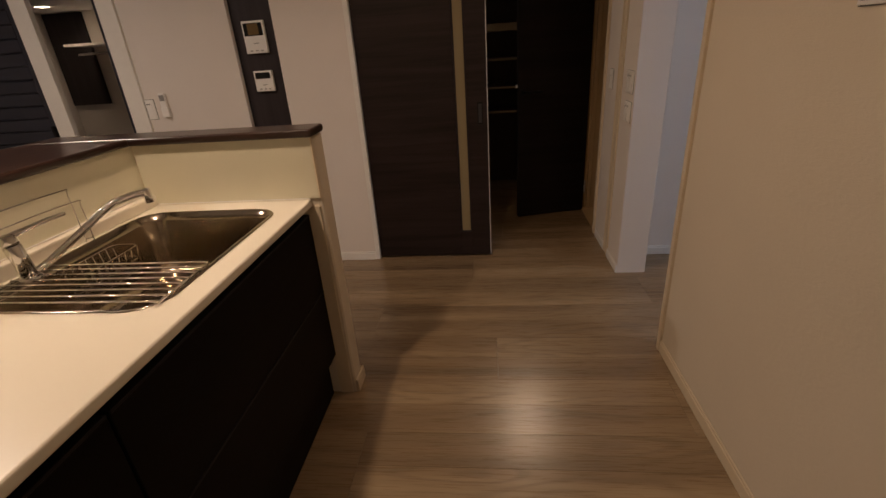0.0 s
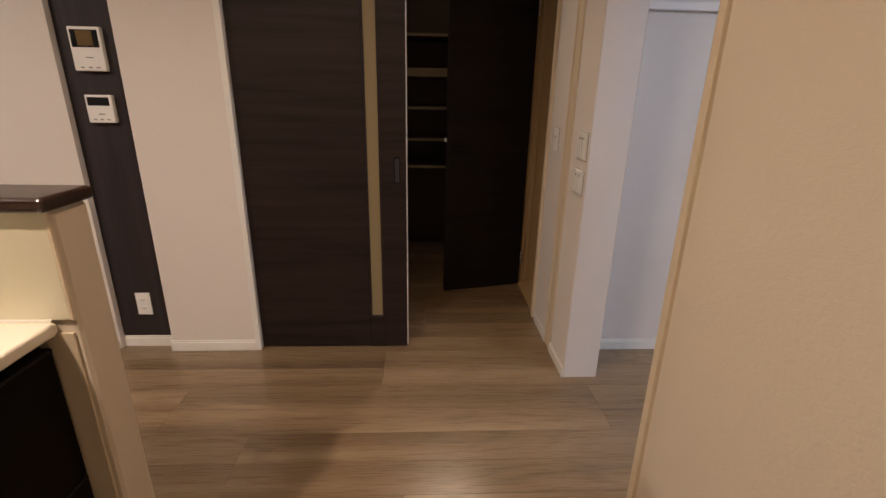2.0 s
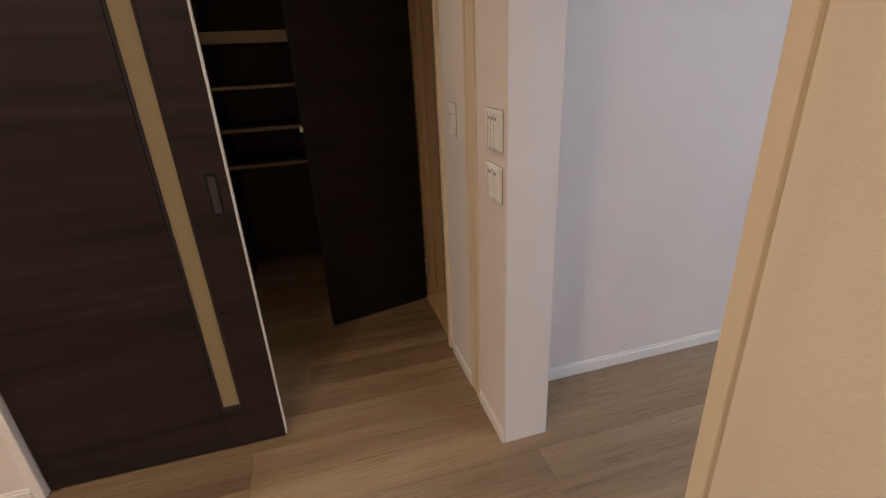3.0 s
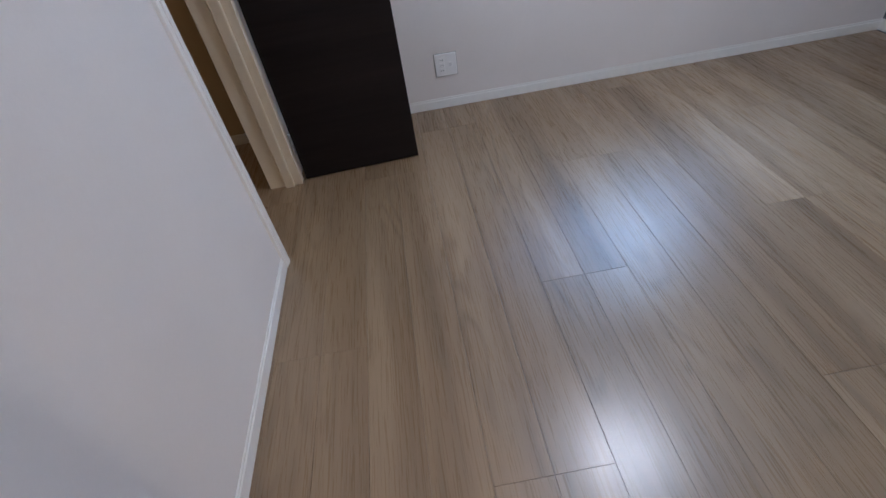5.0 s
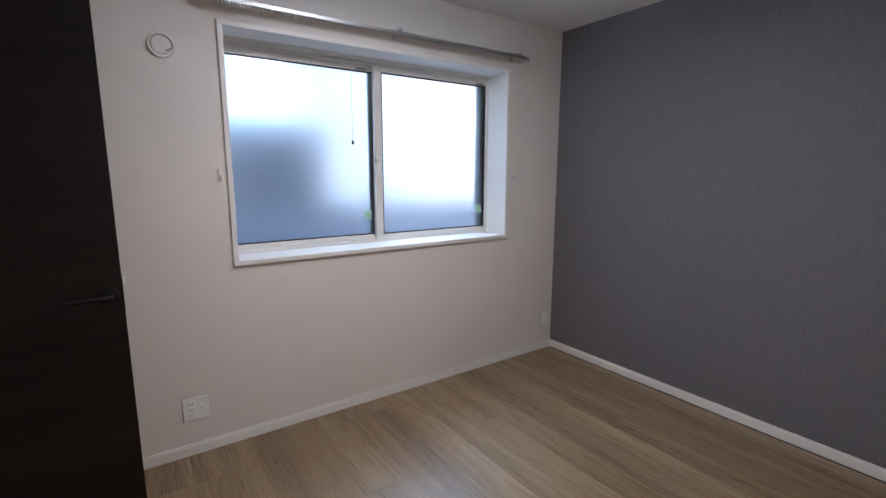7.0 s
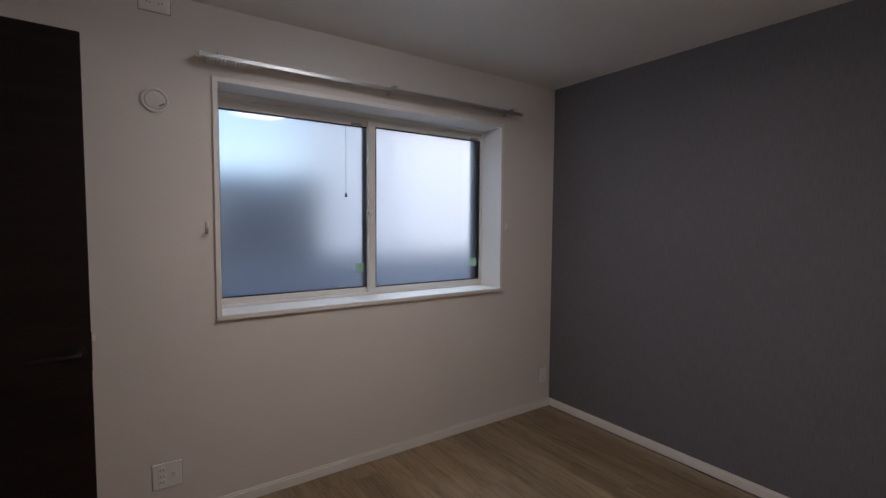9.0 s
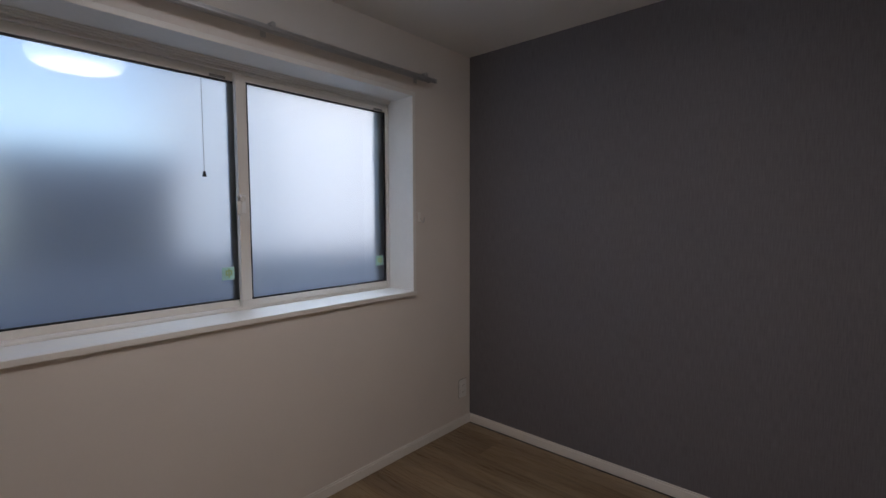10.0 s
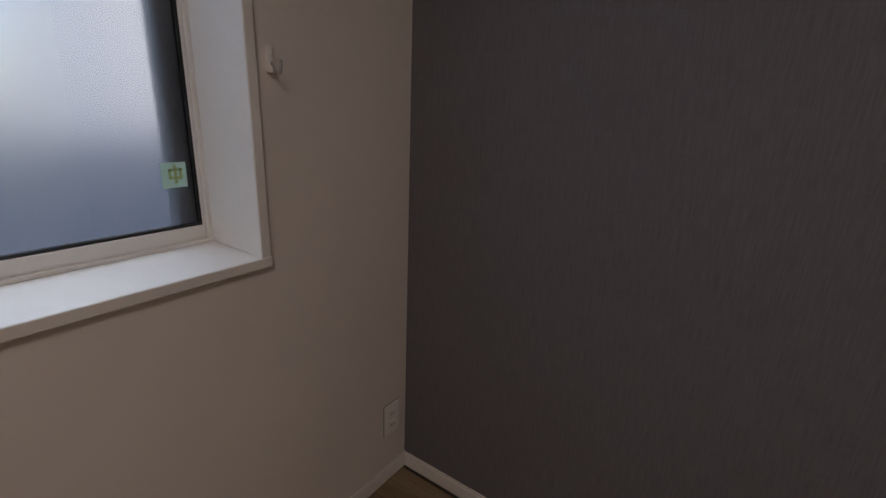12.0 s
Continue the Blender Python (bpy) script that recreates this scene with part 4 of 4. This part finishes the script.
plate("light_switch", "white single switch plate in the hall", "switch", (0.004, 0.200, 1.070), "x-", 0.072, 0.112, [(0, 0, 0.03, 0.05)], "rocker")
plate("light_switch", "white rocker switch plate on the living room wall", "switch", (-2.862, 0.0, 1.066), "y-", 0.072, 0.118, [(0, 0, 0.04, 0.095)], "rocker")


def wall_unit(name, label, category, x0, x1, z0, z1, screen, mat):
    u = thing(name, (x0 + x1) / 2, 0.03, (z0 + z1) / 2, label, category)
    bm = bmesh.new()
    bx(bm, x0, x1, 0.006, 0.0305, z0, z1, 0.004, 2)
    body = wpart("body", bm, M_PLASTIC, u)
    bm = bmesh.new()
    bx(bm, *screen[:2], 0.0045, 0.0075, *screen[2:], 0.001)
    s = wpart("screen_bezel", bm, M_SCREEN, u, "black screen surround")
    if mat:
        bm = bmesh.new()
        a, b, c, d = screen
        bx(bm, a + (b - a) * 0.22, a + (b - a) * 0.80, 0.0036, 0.0055, c + 0.006, d - 0.004)
        wpart("screen", bm, mat, s, "small brownish screen")
    w = x1 - x0
    for i in range(3):
        bm = bmesh.new()
        bx(bm, x0 + w * (0.2 + 0.25 * i), x0 + w * (0.2 + 0.25 * i) + w * 0.12, 0.0050, 0.0065, z0 + 0.012, z0 + 0.017)
        wpart("button", bm, M_PRINT, u)
    bm = bmesh.new()
    bx(bm, x0 + w * 0.42, x0 + w * 0.66, 0.0050, 0.0065, z0 + (z1 - z0) * 0.30, z0 + (z1 - z0) * 0.30 + 0.004)
    wpart("printed_mark", bm, M_PRINT, u, "small grey printed mark")
    return u


wall_unit("intercom", "white door intercom with a small screen on the dark strip", "intercom", -2.157, -2.026, 1.346, 1.520, (-2.148, -2.036, 1.440, 1.508), M_LCD)
wall_unit("water_heater_panel", "white water heater control panel on the dark strip", "control panel", -2.146, -2.032, 1.132, 1.250, (-2.136, -2.044, 1.205, 1.240), None)

rc = thing("remote_control", -2.755, -0.01, 1.08, "slim white remote control in a wall holder", "remote")
bm = bmesh.new()
bx(bm, -2.779, -2.730, -0.026, 0.0005, 1.018, 1.075, 0.004, 2)
wpart("holder", bm, M_PLASTIC, rc, "white plastic holder")
bm = bmesh.new()
bx(bm, -2.775, -2.734, -0.022, -0.006, 1.030, 1.160, 0.004, 2)
rb = wpart("body", bm, M_PLASTIC, rc)
bm = bmesh.new()
bx(bm, -2.770, -2.739, -0.0235, -0.0215, 1.115, 1.150, 0.0005)
wpart("display", bm, M_PRINT, rb, "grey display")


# ---- bedroom fixtures ----
vent = thing("air_vent", 2.54, -0.850, 1.934, "round white air vent cover on the wall", "vent")
bm = bmesh.new()
ring(bm, (2.541, -0.850, 1.934), (-1, 0, 0), 0.053, 0.042, 0.013, 40)
wpart("rim", bm, M_PLASTIC, vent, "", True)
bm = bmesh.new()
cyl(bm, (2.541, -0.850, 1.934), (2.531, -0.850, 1.934), 0.0395, 0.038, 36, 0.003)
wpart("disc", bm, M_WALL, vent, "recessed disc", True)
bm = bmesh.new()
bx(bm, 2.528, 2.5325, -0.853, -0.847, 1.958, 1.973, 0.0008)
wpart("tab", bm, M_PLASTIC, vent, "small tab")
bm = bmesh.new()
bx(bm, -0.0015, 0.0015, -0.0022, 0.0022, -0.011, 0.011, 0.0005, m=Matrix.Translation((2.5305, -0.8755, 1.916)) @ Matrix.Rotation(radians(55), 4, "X"))
wpart("mark", bm, M_SLOT, vent, "thin dark mark")


def curtain_rail():
    r = thing("curtain_rail", 2.50, -2.0, 2.14, "silver-grey double curtain rail over the window with runners pushed aside", "curtain rail")
    y0, y1 = -2.975, -1.020
    for x, z in ((2.452, 2.138), (2.502, 2.150)):
        bm = bmesh.new()
        bx(bm, x - 0.009, x + 0.009, y0, y1, z + 0.006, z + 0.016, 0.002)
        bx(bm, x - 0.009, x - 0.0035, y0, y1, z - 0.002, z + 0.0062, 0.001)
        bx(bm, x + 0.0035, x + 0.009, y0, y1, z - 0.002, z + 0.0062, 0.001)
        rail = wpart("rail", bm, M_ALU, r)
        for y in (y0, y1):
            bm = bmesh.new()
            bx(bm, x - 0.010, x + 0.010, y - 0.006, y + 0.006, z - 0.004, z + 0.017, 0.002, 2)
            wpart("end_cap", bm, M_ALU, rail, "grey end cap")
        ys = [-1.045 - 0.015 * i for i in range(12)] + [-1.24, -1.262, -1.305, -1.352, -1.415, -1.432] if x < 2.48 else [-1.05 - 0.016 * i for i in range(10)]
        for y in ys:
            bm = bmesh.new()
            bx(bm, x - 0.005, x + 0.005, y - 0.004, y + 0.004, z - 0.008, z + 0.001, 0.001)
            tube(bm, [(x + 0.0045 * math.cos(a), y, z - 0.014 + 0.0075 * math.sin(a)) for a in [2 * math.pi * k / 10 for k in range(10)]], 0.0017, 6, True)
            wpart("runner", bm, M_CLEAR, rail, "clear plastic runner", True)
    for y in (-2.90, -2.0, -1.10):
        bm = bmesh.new()
        bx(bm, 2.534, 2.541, y - 0.012, y + 0.012, 2.135, 2.185, 0.002)
        bx(bm, 2.446, 2.536, y - 0.008, y + 0.008, 2.167, 2.173, 0.001)
        bx(bm, 2.444, 2.460, y - 0.008, y + 0.008, 2.153, 2.168, 0.001)
        wpart("bracket", bm, M_ALU, r, "grey metal bracket")
    return r


curtain_rail()


def tieback(y):
    h = thing("tieback_hook", 2.53, y, 1.375, "small white curtain tieback hook with a metal prong", "hook", "tieback hooks")
    bm = bmesh.new()
    bx(bm, 2.530, 2.541, y - 0.007, y + 0.007, 1.352, 1.406, 0.003, 2)
    bx(bm, 2.522, 2.532, y - 0.005, y + 0.005, 1.352, 1.366, 0.003, 2)
    wpart("back_plate", bm, M_WHITE, h)
    bm = bmesh.new()
    tube(bm, smooth_line([(2.530, y, 1.372), (2.518, y, 1.356), (2.508, y, 1.350), (2.500, y, 1.356), (2.496, y, 1.378)], 5), 0.0032, 8)
    wpart("hook", bm, M_ALU, h, "bent metal hook", True)


tieback(-1.043)
tieback(-2.925)

cl = thing("ceiling_light", 1.35, -1.68, CEIL, "round flat white ceiling light, switched on", "ceiling light")
bm = bmesh.new()
cyl(bm, (1.35, -1.68, CEIL + 0.001), (1.35, -1.68, CEIL - 0.03), 0.20, 0.22, 48, 0.004)
wpart("base", bm, M_PLASTIC, cl, "", True)
bm = bmesh.new()
cyl(bm, (1.35, -1.68, CEIL - 0.03), (1.35, -1.68, CEIL - 0.095), 0.25, 0.235, 48, 0.02)
wpart("cover", bm, M_LIGHT, cl, "glowing white cover", True)


def downlight(x, y, z=CEIL):
    d = thing("downlight", x, y, z, "small round warm recessed downlight", "downlight", "downlights")
    bm = bmesh.new()
    ring(bm, (x, y, z + 0.002), (0, 0, -1), 0.062, 0.048, 0.008, 32)
    wpart("trim_ring", bm, M_WHITE, d, "", True)
    bm = bmesh.new()
    cyl(bm, (x, y, z + 0.001), (x, y, z - 0.004), 0.047, None, 28)
    wpart("diffuser", bm, M_DOWN, d, "glowing warm diffuser")


# first and third fittings are made up to go with the added lamps
for x, y in ((-0.75, -2.95), (-1.71, -1.95), (-0.95, -1.14), (-3.2, -1.55), (-0.43, 0.86), (1.75, 1.0)):
    downlight(x, y)
downlight(-4.16, 0.90, 1.79)


# ---- hall shelves ----
sh = thing("hall_shelf", -0.5, 1.62, 0, "built-in empty shelves with tan edges, the alcove's shade put into dark brown boards", "shelf")
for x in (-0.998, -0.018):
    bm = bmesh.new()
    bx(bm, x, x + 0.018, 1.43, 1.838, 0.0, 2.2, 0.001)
    wpart("side_panel", bm, M_SHELF_SHADED, sh)
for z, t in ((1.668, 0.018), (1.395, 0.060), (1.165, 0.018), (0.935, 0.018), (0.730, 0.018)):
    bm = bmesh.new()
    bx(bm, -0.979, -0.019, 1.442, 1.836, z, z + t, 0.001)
    b = wpart("shelf_board", bm, M_SHELF_SHADED, sh)
    bm = bmesh.new()
    bx(bm, -0.979, -0.019, 1.436, 1.4415, z, z + t, 0.001)
    wpart("edge_band", bm, M_SHELF, b, "tan edge band")
# dark sheet added over the papered wall as the alcove's shade
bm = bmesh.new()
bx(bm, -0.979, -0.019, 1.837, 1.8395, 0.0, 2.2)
wpart("shade_panel", bm, M_SHELF_SHADED, sh)

# ---- slatted dark doors and closet rail at the far side of the living room ----
sd = thing("slatted_door", -4.05, 0.04, 0, "dark navy slatted folding door", "closet door")
bm = bmesh.new()
for a, b in ((-4.59, -4.53), (-3.60, -3.54)):
    bx(bm, a, b, 0.02, 0.05, 0.01, 2.09, 0.002)
bx(bm, -4.53, -3.60, 0.02, 0.05, 0.01, 0.10, 0.002)
bx(bm, -4.53, -3.60, 0.02, 0.05, 2.0, 2.09, 0.002)
bx(bm, -4.53, -3.60, 0.040, 0.048, 0.10, 2.0)
wpart("frame", bm, M_NAVY, sd)
for i in range(24):
    bm = bmesh.new()
    z = 0.105 + i * 0.0789
    bx(bm, -4.53, -3.60, 0.022, 0.036, z, z + 0.072, 0.003)
    wpart("slat", bm, M_NAVY, sd)
bm = bmesh.new()
bx(bm, -3.585, -3.565, -0.012, 0.021, 0.90, 1.00, 0.004)
wpart("handle", bm, M_BLACK, sd, "black handle")
cs = thing("closet_shelf", -3.2, 1.2, 1.4, "white closet shelf with a hanging rail", "shelf")
bm = bmesh.new()
bx(bm, -4.21, -2.982, 1.02, 1.348, 1.50, 1.52, 0.001)
wpart("board", bm, M_WHITE, cs)
bm = bmesh.new()
tube(bm, [(-4.21, 1.15, 1.44), (-2.98, 1.15, 1.44)], 0.012, 12)
wpart("rail", bm, M_CHROME, cs, "", True)

# ---- oak floor: boards of two strips, laid along x ----
for nm, a in (("floor_underlay_ldk", (-4.75, 0.165, -4.75, 0.15)), ("floor_underlay_bedroom", (0.165, 2.84, -3.52, 0.15)), ("floor_underlay_hall", (-1.12, 2.84, 0.15, 1.95)), ("floor_underlay_closet", (-4.75, -2.90, 0.15, 1.45))):
    boxes(nm, M_GROUT, "dark underlay below the floor boards", "floor", (*a, -0.10, -0.0145))
floor = thing("floor", 0, 0, 0, "greige oak plank floor with fine dark joints", "floor", kind="structure")
ROW, LEN, TOP = 0.1515, 1.818, 0.0
plank_meshes = {}


def plank(x0, x1, y):
    key = round(x1 - x0, 3)
    if key not in plank_meshes:
        t = bmesh.new()
        g = 0.0003
        lo = [(0, 0), (key, 0), (key, ROW), (0, ROW)]
        bot = [t.verts.new((x, yy, -0.014)) for x, yy in lo]
        midv = [t.verts.new((min(max(x, g), key - g), min(max(yy, g), ROW - g), TOP - 0.0007)) for x, yy in lo]
        top = [t.verts.new((min(max(x, 2 * g), key - 2 * g), min(max(yy, 2 * g), ROW - 2 * g), TOP)) for x, yy in lo]
        for a, b in ((bot, midv), (midv, top)):
            for i in range(4):
                t.faces.new((a[i], a[(i + 1) % 4], b[(i + 1) % 4], b[i]))
        t.faces.new(top)
        bmesh.ops.recalc_face_normals(t, faces=t.faces[:])
        me = bpy.data.meshes.new("plank")
        t.to_mesh(me)
        t.free()
        me.materials.append(M_FLOOR)
        plank_meshes[key] = me
    ob = new("plank", plank_meshes[key])
    ob.location = (x0, y, 0)
    ob.parent = floor


XL, XR = -4.6, 2.54
KNOWN = {2: 0.955, 1: 0.10, 0: 0.467, -1: 1.086, -2: 1.78, -3: 0.583, -6: 0.81}
BASE = -0.956
for k in range(-13, 10):
    end = KNOWN.get(k, 0.30 + ((k * 0.618) % 1.0) * LEN)
    end = XL + (end - XL) % LEN
    for s in (0, 1):
        y = BASE + k * 2 * ROW + s * ROW
        if y < -4.74 or y + ROW > 1.94:
            continue
        spans = [(XL, XR)]
        if y + ROW > 0.15:
            spans = [(-1.06, XR)] + ([(XL, -2.94)] if y + ROW < 1.44 else [])
        elif y < -3.50:
            spans = [(XL, 0.08)]
        for lo, hi in spans:
            cuts = [lo] + [end + i * LEN for i in range(8) if lo + 0.02 < end + i * LEN < hi - 0.02] + [hi]
            for a, b in zip(cuts, cuts[1:]):
                plank(a, b, y)
